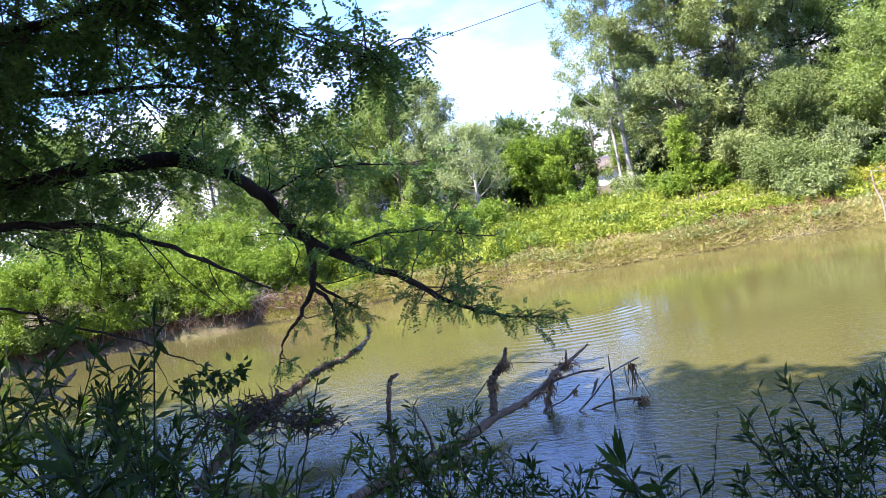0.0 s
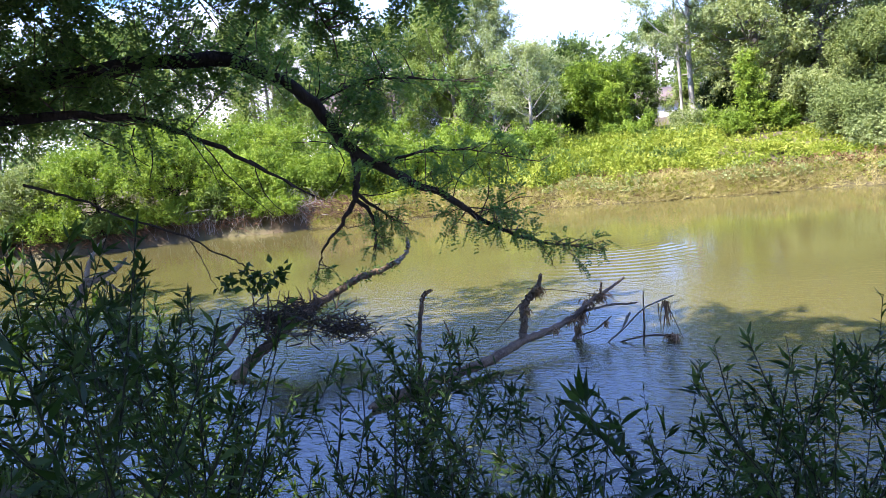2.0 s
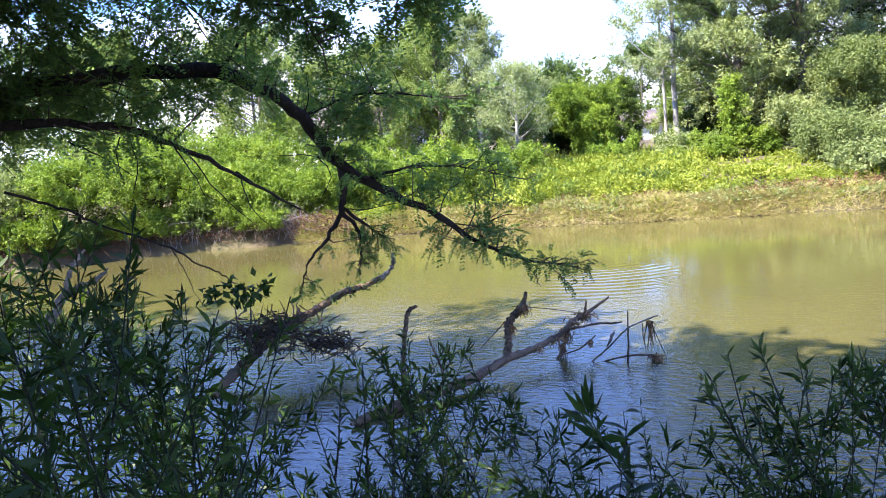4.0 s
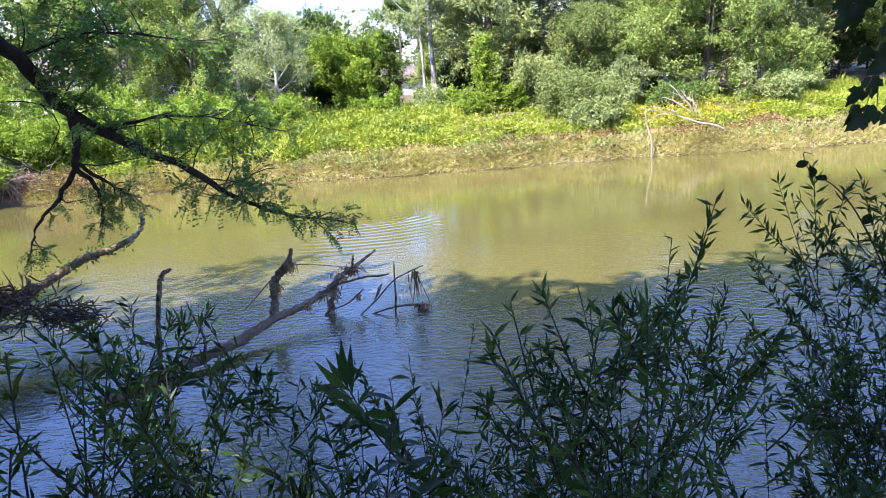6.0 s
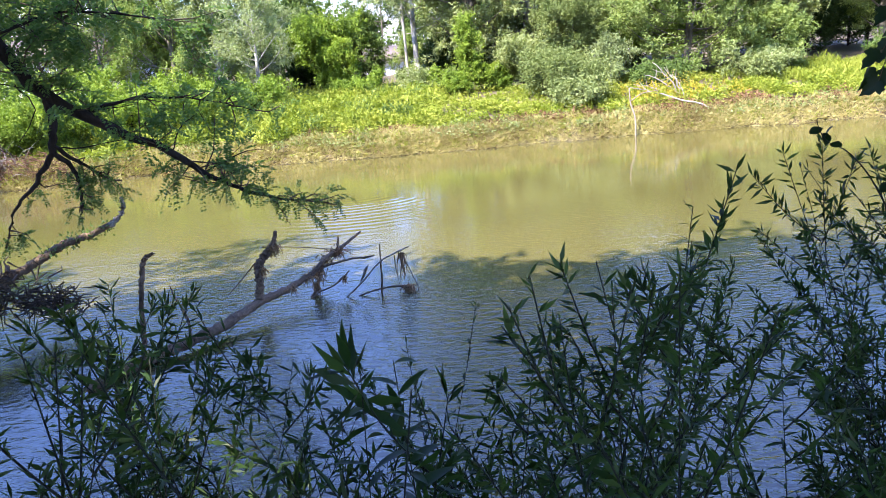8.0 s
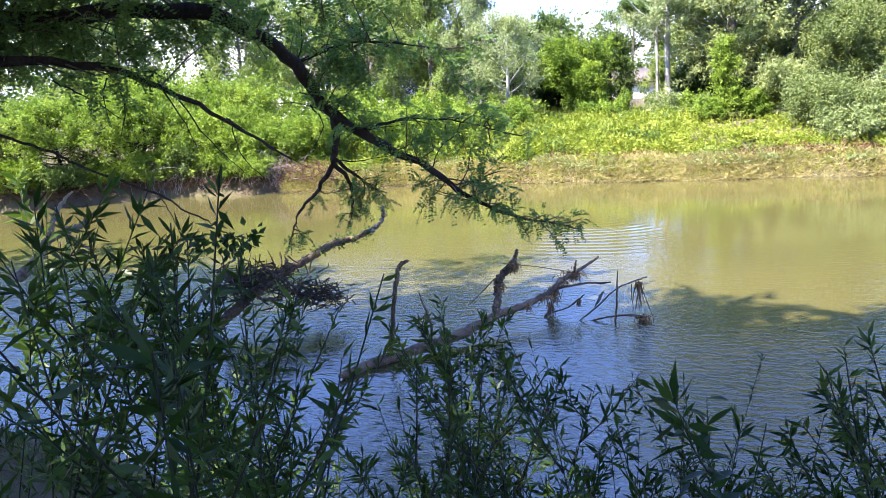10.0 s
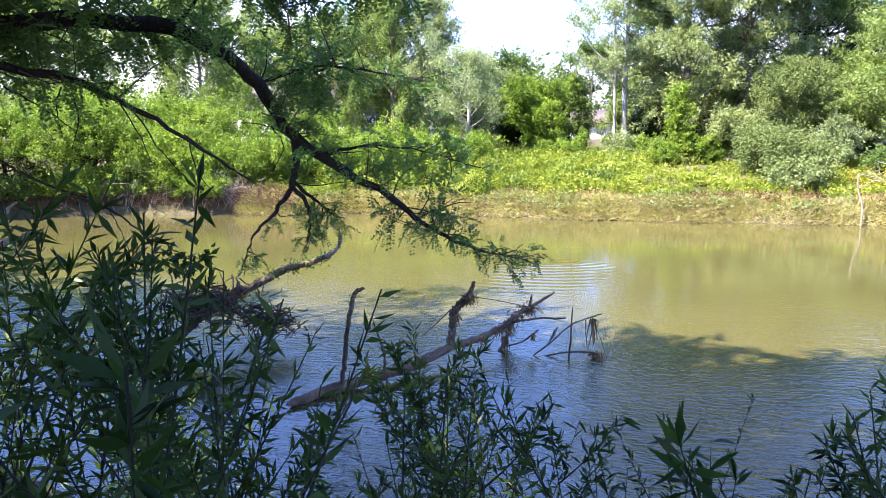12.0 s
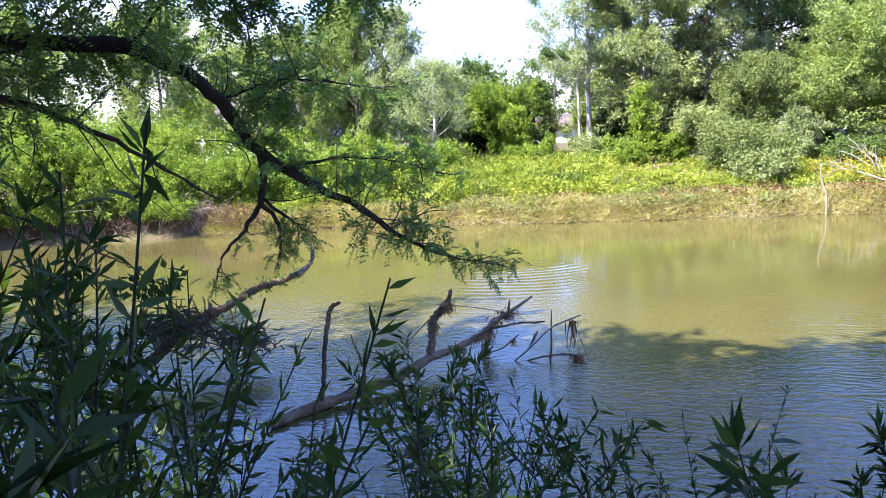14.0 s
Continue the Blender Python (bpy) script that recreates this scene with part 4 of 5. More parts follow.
def leaf_tuft(root, place, seed, count, reach, size):
    rng = np.random.default_rng(seed)
    c = np.array(place) - np.array(root.location)
    off = rng.normal(0, reach * 0.5, (count, 3))
    return part("leaves", leaf_mesh("leaves", rng, c + off, off + rng.normal(0, 0.05, (count, 3)), size, size * 0.5, M_LEAF_LOCUST), root)


def river_snag():
    root = thing("driftwood_snag", (-4.62, 6.45, 0), "grey-brown fallen snag with flood debris lying in the river", "driftwood")
    drift_branch(root, "log", [(-4.29, 6.42, 0.05), (-4.26, 6.56, 0.04), (-4.11, 6.91, 0.05), (-3.66, 7.50, 0.10), (-3.41, 7.91, 0.13), (-3.14, 8.47, 0.22), (-2.89, 8.83, 0.25), (-2.66, 9.22, 0.33), (-2.52, 9.46, 0.46), (-2.34, 9.67, 0.55), (-2.10, 9.83, 0.71)], [0.02, 0.05, 0.062, 0.062, 0.059, 0.053, 0.044, 0.038, 0.031, 0.025, 0.014], sides=10)
    drift_branch(root, "branch", [(-3.14, 8.45, 0.26), (-3.13, 8.50, 0.46), (-3.14, 8.53, 0.62), (-3.06, 8.59, 0.75), (-2.98, 8.64, 0.85), (-2.90, 8.69, 1.04)], [0.055, 0.048, 0.046, 0.048, 0.040, 0.020], seed=2)
    drift_branch(root, "branch", [(-3.98, 7.08, 0.10), (-3.91, 7.06, 0.52), (-3.85, 7.04, 0.85), (-3.80, 7.07, 1.12), (-3.76, 7.09, 1.20), (-3.69, 7.13, 1.23)], [0.027, 0.026, 0.025, 0.027, 0.027, 0.016], seed=3, label="upright broken branch")
    drift_branch(root, "branch", [(-3.65, 7.51, 0.12), (-3.62, 7.48, 0.32), (-3.62, 7.39, 0.52), (-3.66, 7.37, 0.66), (-3.70, 7.35, 0.81)], [0.019, 0.016, 0.016, 0.012, 0.006], sides=6, seed=4)
    drift_branch(root, "branch", [(-2.55, 9.35, 0.37), (-2.36, 9.37, 0.41), (-2.18, 9.40, 0.44), (-2.00, 9.44, 0.44), (-1.87, 9.47, 0.45)], [0.022, 0.017, 0.016, 0.016, 0.011], sides=6, seed=5)
    drift_branch(root, "branch", [(-2.40, 9.60, 0.52), (-2.38, 9.60, 0.60), (-2.37, 9.61, 0.70)], [0.023, 0.020, 0.014], sides=6, seed=6)
    drift_branch(root, "branch", [(-2.58, 9.34, 0.37), (-2.64, 9.27, 0.13), (-2.71, 9.15, -0.03), (-2.83, 9.01, -0.12), (-2.92, 8.87, -0.19)], [0.027, 0.027, 0.025, 0.022, 0.020], sides=6, seed=7)
    drift_branch(root, "branch", [(-2.92, 8.87, -0.19), (-2.72, 8.94, -0.17), (-2.51, 9.00, -0.18), (-2.32, 9.03, -0.24)], [0.021, 0.018, 0.016, 0.009], sides=6, seed=8)
    drift_branch(root, "branch", [(-2.63, 9.23, 0.05), (-2.43, 9.23, 0.12), (-2.29, 9.27, 0.22), (-2.19, 9.29, 0.31)], [0.011, 0.011, 0.016, 0.009], sides=6, seed=9)
    drift_branch(root, "twig", [(-3.08, 8.60, 0.87), (-2.79, 9.02, 0.74), (-2.42, 9.54, 0.55)], [0.006, 0.006, 0.005], sides=5, seed=10)
    drift_branch(root, "twig", [(-2.59, 9.18, 0.03), (-2.52, 9.10, -0.09), (-2.45, 9.02, -0.21)], [0.006, 0.005, 0.003], sides=4, seed=11)
    drift_branch(root, "twig", [(-3.53, 8.42, 0.32), (-3.34, 8.50, 0.51), (-3.18, 8.57, 0.68)], [0.004, 0.009, 0.009], sides=5, seed=12)
    debris_tuft(root, (-2.61, 9.34, 0.34), 200, 44, 0.09, 0.22)
    debris_tuft(root, (-2.65, 9.25, 0.18), 201, 30, 0.04, 0.25)
    debris_tuft(root, (-2.41, 9.60, 0.52), 202, 80, 0.1, 0.12)
    debris_tuft(root, (-2.54, 9.46, 0.44), 203, 60, 0.09, 0.12)
    debris_tuft(root, (-2.95, 8.65, 0.87), 204, 80, 0.06, 0.18)
    debris_tuft(root, (-3.10, 8.54, 0.61), 205, 40, 0.05, 0.15)
    debris_tuft(root, (-2.85, 8.84, 0.26), 206, 40, 0.06, 0.1)
    debris_tuft(root, (-2.70, 9.15, 0.31), 207, 50, 0.07, 0.12)
    debris_tuft(root, (-2.71, 9.04, -0.12), 208, 14, 0.03, 0.2)
    debris_tuft(root, (-2.26, 9.28, 0.23), 209, 20, 0.03, 0.1)


def river_frame():
    root = thing("driftwood_tangle", (-1.9, 9.0, 0), "thin bleached sticks tangled upright in the water", "driftwood")
    drift_branch(root, "stick", [(-1.77, 9.13, -0.16), (-1.74, 9.14, 0.18), (-1.73, 9.14, 0.45), (-1.72, 9.14, 0.69)], [0.014, 0.014, 0.012, 0.008], sides=6, seed=21)
    drift_branch(root, "stick", [(-2.31, 9.11, -0.08), (-2.01, 9.13, 0.18), (-1.74, 9.12, 0.45), (-1.48, 9.24, 0.56), (-1.37, 9.30, 0.59)], [0.012, 0.014, 0.012, 0.011, 0.009], M_DRIFT_BARE, sides=6, seed=22, label="bleached slanting stick")
    drift_branch(root, "stick", [(-2.02, 9.15, 0.19), (-1.95, 9.16, 0.33), (-1.91, 9.17, 0.40)], [0.011, 0.023, 0.011], M_DRIFT_BARE, sides=6, seed=23)
    drift_branch(root, "stick", [(-2.24, 9.12, -0.06), (-1.99, 9.15, 0.02), (-1.76, 9.16, 0.08), (-1.52, 9.23, 0.08), (-1.37, 9.30, 0.02)], [0.011, 0.012, 0.014, 0.016, 0.023], sides=6, seed=24)
    drift_branch(root, "stick", [(-1.47, 9.26, 0.52), (-1.36, 9.31, 0.21), (-1.26, 9.37, -0.10)], [0.006, 0.006, 0.005], M_DRIFT_BARE, sides=5, seed=25)
    debris_tuft(root, (-1.47, 9.24, 0.52), 221, 26, 0.05, 0.42, "straw-coloured strands hanging from a stick")
    debris_tuft(root, (-1.41, 9.25, 0.06), 222, 60, 0.08, 0.12)


def left_log():
    root = thing("leaning_log", (-7.3, 7.2, 0), "broken leaning log with a bleached bare tip over the water", "driftwood")
    drift_branch(root, "log", [(-6.82, 7.05, -0.01), (-6.75, 7.39, 0.18), (-6.67, 7.67, 0.32), (-6.56, 7.89, 0.47), (-6.38, 8.23, 0.62), (-6.26, 8.45, 0.73), (-6.08, 8.71, 0.83), (-5.85, 8.93, 0.97), (-5.62, 9.13, 1.02), (-5.37, 9.28, 1.12)], [0.075, 0.075, 0.072, 0.072, 0.068, 0.062, 0.054, 0.050, 0.047, 0.037], sides=10, seed=31)
    drift_branch(root, "tip", [(-5.38, 9.28, 1.12), (-5.27, 9.34, 1.20), (-5.19, 9.38, 1.34), (-5.19, 9.38, 1.48)], [0.042, 0.035, 0.031, 0.020], M_DRIFT_BARE, seed=32, label="bleached bare broken tip")
    drift_branch(root, "stub", [(-6.33, 8.40, 0.72), (-6.30, 8.39, 0.78), (-6.29, 8.41, 0.86)], [0.039, 0.035, 0.023], seed=33)
    drift_branch(root, "branch", [(-7.01, 7.56, 0.60), (-6.98, 7.17, 0.44), (-7.05, 6.82, 0.34), (-7.14, 6.43, 0.29)], [0.023, 0.031, 0.035, 0.035], seed=34)
    drift_branch(root, "branch", [(-6.42, 7.81, 0.44), (-6.29, 7.92, 0.40), (-6.15, 8.03, 0.36)], [0.023, 0.027, 0.016], M_DRIFT_BARE, seed=35)
    drift_branch(root, "branch", [(-6.28, 8.18, 0.50), (-5.81, 8.28, 0.35), (-5.41, 8.44, 0.31)], [0.023, 0.016, 0.006], seed=36)
    brush_tuft(root, (-6.59, 7.87, 0.68), 230, 110, 0.46)
    brush_tuft(root, (-6.70, 7.71, 0.62), 231, 60, 0.34)
    brush_tuft(root, (-6.16, 8.15, 0.49), 232, 50, 0.4)
    brush_tuft(root, (-5.81, 8.29, 0.39), 233, 90, 0.36)
    brush_tuft(root, (-5.53, 8.35, 0.37), 234, 50, 0.24)
    brush_tuft(root, (-6.41, 8.14, 0.69), 235, 50, 0.34)
    for k, p in enumerate(((-5.78, 8.97, 1.00), (-5.59, 9.15, 1.04), (-5.96, 8.79, 0.92), (-5.40, 9.26, 1.12))):
        leaf_tuft(root, p, 240 + k, 60, 0.10, 0.05)


def dead_branch():
    root = thing("dead_branch", (-8.6, 6.0, 0), "forked bleached dead branch lying at the water edge", "driftwood")
    drift_branch(root, "branch", [(-7.78, 5.33, 1.30), (-7.65, 5.51, 1.42), (-7.55, 5.66, 1.68), (-7.44, 5.79, 1.75), (-7.31, 5.96, 1.82), (-7.22, 6.06, 1.93)], [0.07, 0.06, 0.05, 0.04, 0.03, 0.012], M_DRIFT_BARE, seed=51)
    drift_branch(root, "branch", [(-7.55, 5.66, 1.68), (-7.47, 5.75, 1.96), (-7.40, 5.85, 2.13), (-7.34, 5.92, 2.21)], [0.035, 0.028, 0.02, 0.01], M_DRIFT_BARE, sides=6, seed=52)
    drift_branch(root, "branch", [(-7.44, 5.79, 1.75), (-7.37, 5.88, 1.64), (-7.27, 6.00, 1.48)], [0.03, 0.02, 0.01], M_DRIFT_BARE, sides=6, seed=53)


river_snag()
river_frame()
left_log()
dead_branch()


# ---- overhanging locust tree ----
def locust_tree():
    rng = np.random.default_rng(120)
    base = np.array([-10.0, 3.0, float(ground_z(-10.0, 3.0))])
    root = thing("locust_tree", base, "dark locust tree whose limb hangs over the river", "tree")
    def limb(name, pts, radii, label="", knots=0.10, sides=9, steps=6):
        t = Tubes()
        p = smooth_path(np.array(pts) - base, steps)
        r = np.interp(np.linspace(0, 1, len(p)), np.linspace(0, 1, len(radii)), radii) * 0.78
        p[1:-1] += rng.normal(0, 1, (len(p) - 2, 3)) * (0.16 * r + 0.005)[1:-1, None]
        t.add(p, r, sides, knots * 1.6, rng)
        part(name, t.mesh(name, M_BARK_DARK), root, label)
        return p
    limb("trunk", [base - [0, 0, 0.3], base + [0.1, 0.1, 1.4], (-9.8, 3.3, 4.2), (-9.4, 3.5, 6.5), (-9.0, 3.3, 9.5)], [0.27, 0.23, 0.18, 0.06], sides=12)
    LIMBS = {}
    LIMBS["main"] = limb("limb", [(-10.10, 3.24, 3.22), (-8.56, 4.53, 3.83), (-7.09, 5.82, 4.10), (-5.98, 6.97, 4.12), (-5.31, 7.50, 3.60), (-4.89, 7.78, 2.88), (-3.89, 8.34, 2.11), (-3.33, 8.58, 1.65), (-2.87, 8.75, 1.45), (-2.26, 8.93, 1.31)],
                         [0.15, 0.13, 0.12, 0.11, 0.10, 0.085, 0.055, 0.035, 0.02, 0.008], "dark crooked limb reaching over the water")
    LIMBS["low"] = limb("limb", [(-10.05, 3.24, 2.91), (-8.26, 4.42, 3.53), (-6.74, 5.44, 3.62), (-6.06, 6.19, 3.30), (-5.55, 6.66, 2.86), (-5.06, 7.04, 2.41)], [0.10, 0.08, 0.06, 0.04, 0.025, 0.01])
    LIMBS["high"] = limb("limb", [(-9.84, 3.33, 4.54), (-8.25, 4.62, 5.35), (-6.0, 5.3, 5.45), (-4.4, 5.6, 5.45), (-3.2, 6.0, 5.15)], [0.10, 0.08, 0.06, 0.04, 0.012])
    LIMBS["top"] = limb("limb", [(-9.53, 3.43, 5.97), (-7.84, 4.70, 6.96), (-5.6, 5.2, 6.95), (-3.8, 5.6, 6.4)], [0.09, 0.07, 0.05, 0.012])
    LIMBS["back"] = limb("limb", [(-9.74, 3.33, 4.95), (-9.26, 5.47, 5.94), (-8.39, 7.49, 6.32), (-7.13, 9.07, 5.90)], [0.08, 0.06, 0.04, 0.012])
    limb("branch", [(-4.89, 7.78, 2.88), (-4.90, 7.77, 2.52), (-4.95, 7.75, 2.27)], [0.06, 0.055, 0.05], sides=7)
    LIMBS["a"] = limb("branch", [(-4.95, 7.75, 2.27), (-5.13, 7.63, 1.98), (-5.33, 7.48, 1.71), (-5.48, 7.38, 1.32)], [0.045, 0.032, 0.022, 0.010], sides=6)
    LIMBS["b"] = limb("branch", [(-4.95, 7.75, 2.29), (-4.80, 7.84, 2.05), (-4.78, 7.85, 1.76), (-4.84, 7.81, 1.51)], [0.042, 0.032, 0.022, 0.010], sides=6)
    LIMBS["c"] = limb("branch", [(-4.93, 7.75, 2.35), (-4.68, 7.91, 2.07), (-4.50, 8.02, 1.89)], [0.034, 0.024, 0.010], sides=6)
    LIMBS["d"] = limb("twig", [(-2.92, 8.74, 1.47), (-2.82, 8.77, 1.27), (-2.74, 8.79, 1.08)], [0.012, 0.009, 0.005], sides=5)
    LIMBS["e"] = limb("branch", [(-5.94, 6.99, 4.12), (-5.63, 7.28, 4.63), (-5.22, 7.47, 5.03), (-4.97, 7.66, 5.43)], [0.03, 0.022, 0.014, 0.006], sides=6)
    LIMBS["f"] = limb("branch", [(-4.65, 7.97, 2.67), (-4.09, 8.36, 2.77), (-3.48, 8.65, 2.67), (-3.07, 8.84, 2.52)], [0.03, 0.02, 0.012, 0.005], sides=6)
    LIMBS["g"] = limb("branch", [(-5.22, 7.58, 3.52), (-4.71, 7.97, 3.72), (-4.09, 8.36, 3.67), (-3.59, 8.65, 3.48)], [0.03, 0.02, 0.012, 0.005], sides=6)
    LIMBS["mid"] = limb("limb", [(-9.6, 3.4, 4.6), (-7.9, 5.2, 5.0), (-6.0, 6.0, 4.9), (-4.4, 6.3, 4.55)], [0.08, 0.06, 0.04, 0.012])
    LIMBS["outer"] = limb("branch", [(-4.40, 5.60, 5.45), (-3.70, 6.00, 5.00), (-3.10, 6.25, 4.60), (-2.75, 6.35, 4.45)], [0.03, 0.02, 0.012, 0.005], sides=6)
    LIMBS["inner"] = limb("branch", [(-4.40, 5.60, 5.45), (-4.20, 6.00, 4.70), (-3.95, 6.20, 4.05)], [0.03, 0.018, 0.006], sides=6)
    # thin bare twigs that hang from the limbs
    limb("twig", [(-6.02, 6.15, 3.31), (-5.91, 6.26, 2.99), (-5.81, 6.35, 2.63)], [0.012, 0.009, 0.004], sides=5, steps=4)
    limb("twig", [(-6.32, 5.85, 3.39), (-6.29, 5.87, 3.10), (-6.35, 5.81, 2.81)], [0.012, 0.009, 0.004], sides=5, steps=4)
    limb("twig", [(-5.98, 6.33, 3.17), (-5.78, 6.52, 2.70), (-5.48, 6.78, 2.24)], [0.012, 0.009, 0.004], sides=5, steps=4)
    limb("twig", [(-5.62, 6.66, 2.93), (-5.27, 6.94, 2.56), (-4.94, 7.18, 2.30)], [0.012, 0.009, 0.004], sides=5, steps=4)
    limb("twig", [(-5.51, 6.62, 2.87), (-5.48, 6.65, 2.54), (-5.28, 6.81, 2.19)], [0.012, 0.009, 0.004], sides=5, steps=4)
    limb("twig", [(-6.31, 5.71, 3.42), (-6.35, 5.66, 3.24), (-6.34, 5.68, 3.00)], [0.012, 0.009, 0.004], sides=5, steps=4)
    limb("twig", [(-4.90, 7.81, 2.87), (-5.20, 7.61, 3.03), (-5.52, 7.38, 3.07)], [0.012, 0.009, 0.004], sides=5, steps=4)
    limb("twig", [(-4.77, 7.89, 2.71), (-4.48, 8.07, 2.68), (-4.16, 8.24, 2.71)], [0.012, 0.009, 0.004], sides=5, steps=4)
    limb("twig", [(-4.93, 7.79, 2.31), (-4.64, 7.97, 2.30), (-4.29, 8.17, 2.33)], [0.012, 0.009, 0.004], sides=5, steps=4)
    limb("twig", [(-3.94, 8.46, 2.10), (-3.82, 8.51, 2.38), (-3.57, 8.63, 2.57)], [0.012, 0.009, 0.004], sides=5, steps=4)
    limb("twig", [(-3.63, 8.60, 1.84), (-3.21, 8.77, 2.02), (-2.97, 8.85, 2.03)], [0.012, 0.009, 0.004], sides=5, steps=4)
    limb("twig", [(-5.14, 7.65, 3.02), (-5.03, 7.73, 2.74), (-5.21, 7.61, 2.42)], [0.012, 0.009, 0.004], sides=5, steps=4)
    limb("twig", [(-5.26, 7.57, 3.46), (-5.17, 7.63, 3.72), (-5.15, 7.64, 4.05)], [0.012, 0.009, 0.004], sides=5, steps=4)
    limb("twig", [(-6.63, 5.32, 3.42), (-6.46, 5.53, 3.24), (-6.25, 5.77, 2.99)], [0.012, 0.009, 0.004], sides=5, steps=4)
    # a low twig that ends in a bunch of broad leaves
    limb("twig", [(-7.01, 4.80, 2.96), (-6.71, 5.23, 2.71), (-6.54, 5.44, 2.53), (-6.07, 5.96, 2.16), (-5.90, 6.13, 1.96), (-5.71, 6.31, 1.78), (-5.58, 6.43, 1.62), (-5.37, 6.61, 1.44)], [0.02, 0.018, 0.014, 0.010, 0.006], sides=5)
    limb("twig", [(-6.07, 5.96, 2.16), (-6.00, 6.03, 1.90), (-5.91, 6.12, 1.51), (-5.71, 6.31, 1.19)], [0.008, 0.006, 0.003], sides=5)
    bunch = np.array([(-5.85, 6.18, 1.58), (-5.74, 6.28, 1.62), (-5.63, 6.39, 1.64), (-5.52, 6.48, 1.53), (-5.40, 6.58, 1.58), (-5.60, 6.41, 1.46)]) - base
    at = bunch[rng.integers(0, 6, 95)] + rng.normal(0, 0.055, (95, 3))
    ln = rng.uniform(0.09, 0.15, 95)
    part("spray", leaf_mesh("spray", rng, at, rng.normal(0, 1, (95, 3)) + [0.3, 0, -0.5], ln, ln * 0.6, M_LEAF_DARK), root, "bunch of broad dark leaves at a twig's end")
    # sprays: twig, and compound leaves along it
    twigs, V, F, n = Tubes(), [], [], 0
    def fronds(p, d, count, size):
        """Compound leaves that hang from a twig p towards p + d."""
        nonlocal n
        for i in range(count):
            b = p + d * rng.uniform(0.45, 1.0)
            w = unit(unit(d) * 0.5 + rng.normal(0, 0.6, 3) + [0, 0, -0.35])
            ln = size * rng.uniform(0.7, 1.25)
            s = unit(np.cross(w, rng.normal(0, 0.5, 3) + [0, 0, 1]))
            u = np.linspace(0.15, 1, 9)
            rach = b + w * ln * u[:, None] + np.array([0, 0, -0.25]) * ln * (u**2)[:, None]
            q = np.vstack([rach, rach])
            way = np.vstack([s + w * 0.35 + np.zeros((9, 3)), -s + w * 0.35 + np.zeros((9, 3))]) + rng.normal(0, 0.15, (18, 3))
            v, f = leaf_arrays(rng, q, way, ln * 0.22, ln * 0.105, 0.1)
            V.append(v)
            F.append(f + n)
            n += len(v)
    def dress(path, start, end, sprays, reach, size, lift, per=9):
        for i in range(sprays):
            u = rng.uniform(start, end)
            p = np.array([np.interp(u, np.linspace(0, 1, len(path)), path[:, c]) for c in range(3)])
            d = rng.normal(0, 1, 3) * [0.8, 0.8, 0.5] + [0.25, 0.35, lift]
            d = unit(d) * reach * rng.uniform(0.5, 1.3)
            m = p + d * 0.5 + rng.normal(0, 0.05, 3)
            twigs.add(np.array([p, m, p + d]), [0.010, 0.007, 0.003], 4)
            fronds(p, d, per, size)
    dress(LIMBS["main"], 0.03, 0.32, 80, 0.9, 0.29, 0.45, 10)
    dress(LIMBS["main"], 0.34, 0.80, 56, 0.55, 0.24, 0.3, 6)
    dress(LIMBS["main"], 0.76, 1.00, 20, 0.28, 0.20, 0.0, 5)
    dress(LIMBS["low"], 0.03, 0.60, 26, 0.70, 0.25, 0.5, 8)
    dress(LIMBS["high"], 0.05, 0.86, 150, 0.95, 0.28, 0.0, 10)
    dress(LIMBS["top"], 0.05, 0.95, 140, 1.1, 0.25, 0.1, 9)
    dress(LIMBS["top"], 0.03, 0.45, 80, 1.1, 0.27, 0.0, 10)
    dress(LIMBS["high"], 0.03, 0.45, 60, 1.0, 0.28, 0.1, 10)
    dress(LIMBS["main"], 0.02, 0.20, 55, 0.85, 0.27, 0.3, 10)
    dress(LIMBS["mid"], 0.05, 0.45, 55, 0.9, 0.27, 0.1, 10)
    dress(LIMBS["back"], 0.10, 1.0, 90, 1.0, 0.25, 0.1, 9)
    dress(LIMBS["e"], 0.1, 0.9, 24, 0.55, 0.24, 0.1, 9)
    dress(LIMBS["mid"], 0.05, 1.0, 75, 0.9, 0.26, 0.0, 10)
    dress(LIMBS["f"], 0.1, 1.0, 18, 0.45, 0.24, 0.0, 7)
    dress(LIMBS["g"], 0.1, 1.0, 32, 0.65, 0.26, 0.0, 8)
    dress(LIMBS["low"], 0.0, 0.45, 10, 0.7, 0.25, -0.25, 9)
    dress(LIMBS["main"], 0.02, 0.30, 60, 0.8, 0.26, -0.35, 10)
    dress(LIMBS["mid"], 0.02, 0.55, 50, 0.9, 0.26, 0.2, 10)
    dress(LIMBS["high"], 0.05, 0.9, 50, 0.9, 0.26, 0.3, 10)
    dress(LIMBS["outer"], 0.1, 1.0, 44, 0.48, 0.24, -0.2, 9)
    dress(LIMBS["inner"], 0.15, 1.0, 30, 0.50, 0.24, 0.0, 9)
    for k, c in (("a", 8), ("b", 13), ("c", 13)):
        dress(LIMBS[k], 0.3, 1.0, c, 0.22, 0.16, -0.2, 5)
    tagged(part("twig_growth", twigs.mesh("twig_growth", M_TWIG), root), kind="stuff")
    part("foliage", np_mesh("foliage", np.vstack(V), np.vstack(F), M_LEAF_LOCUST), root)


locust_tree()


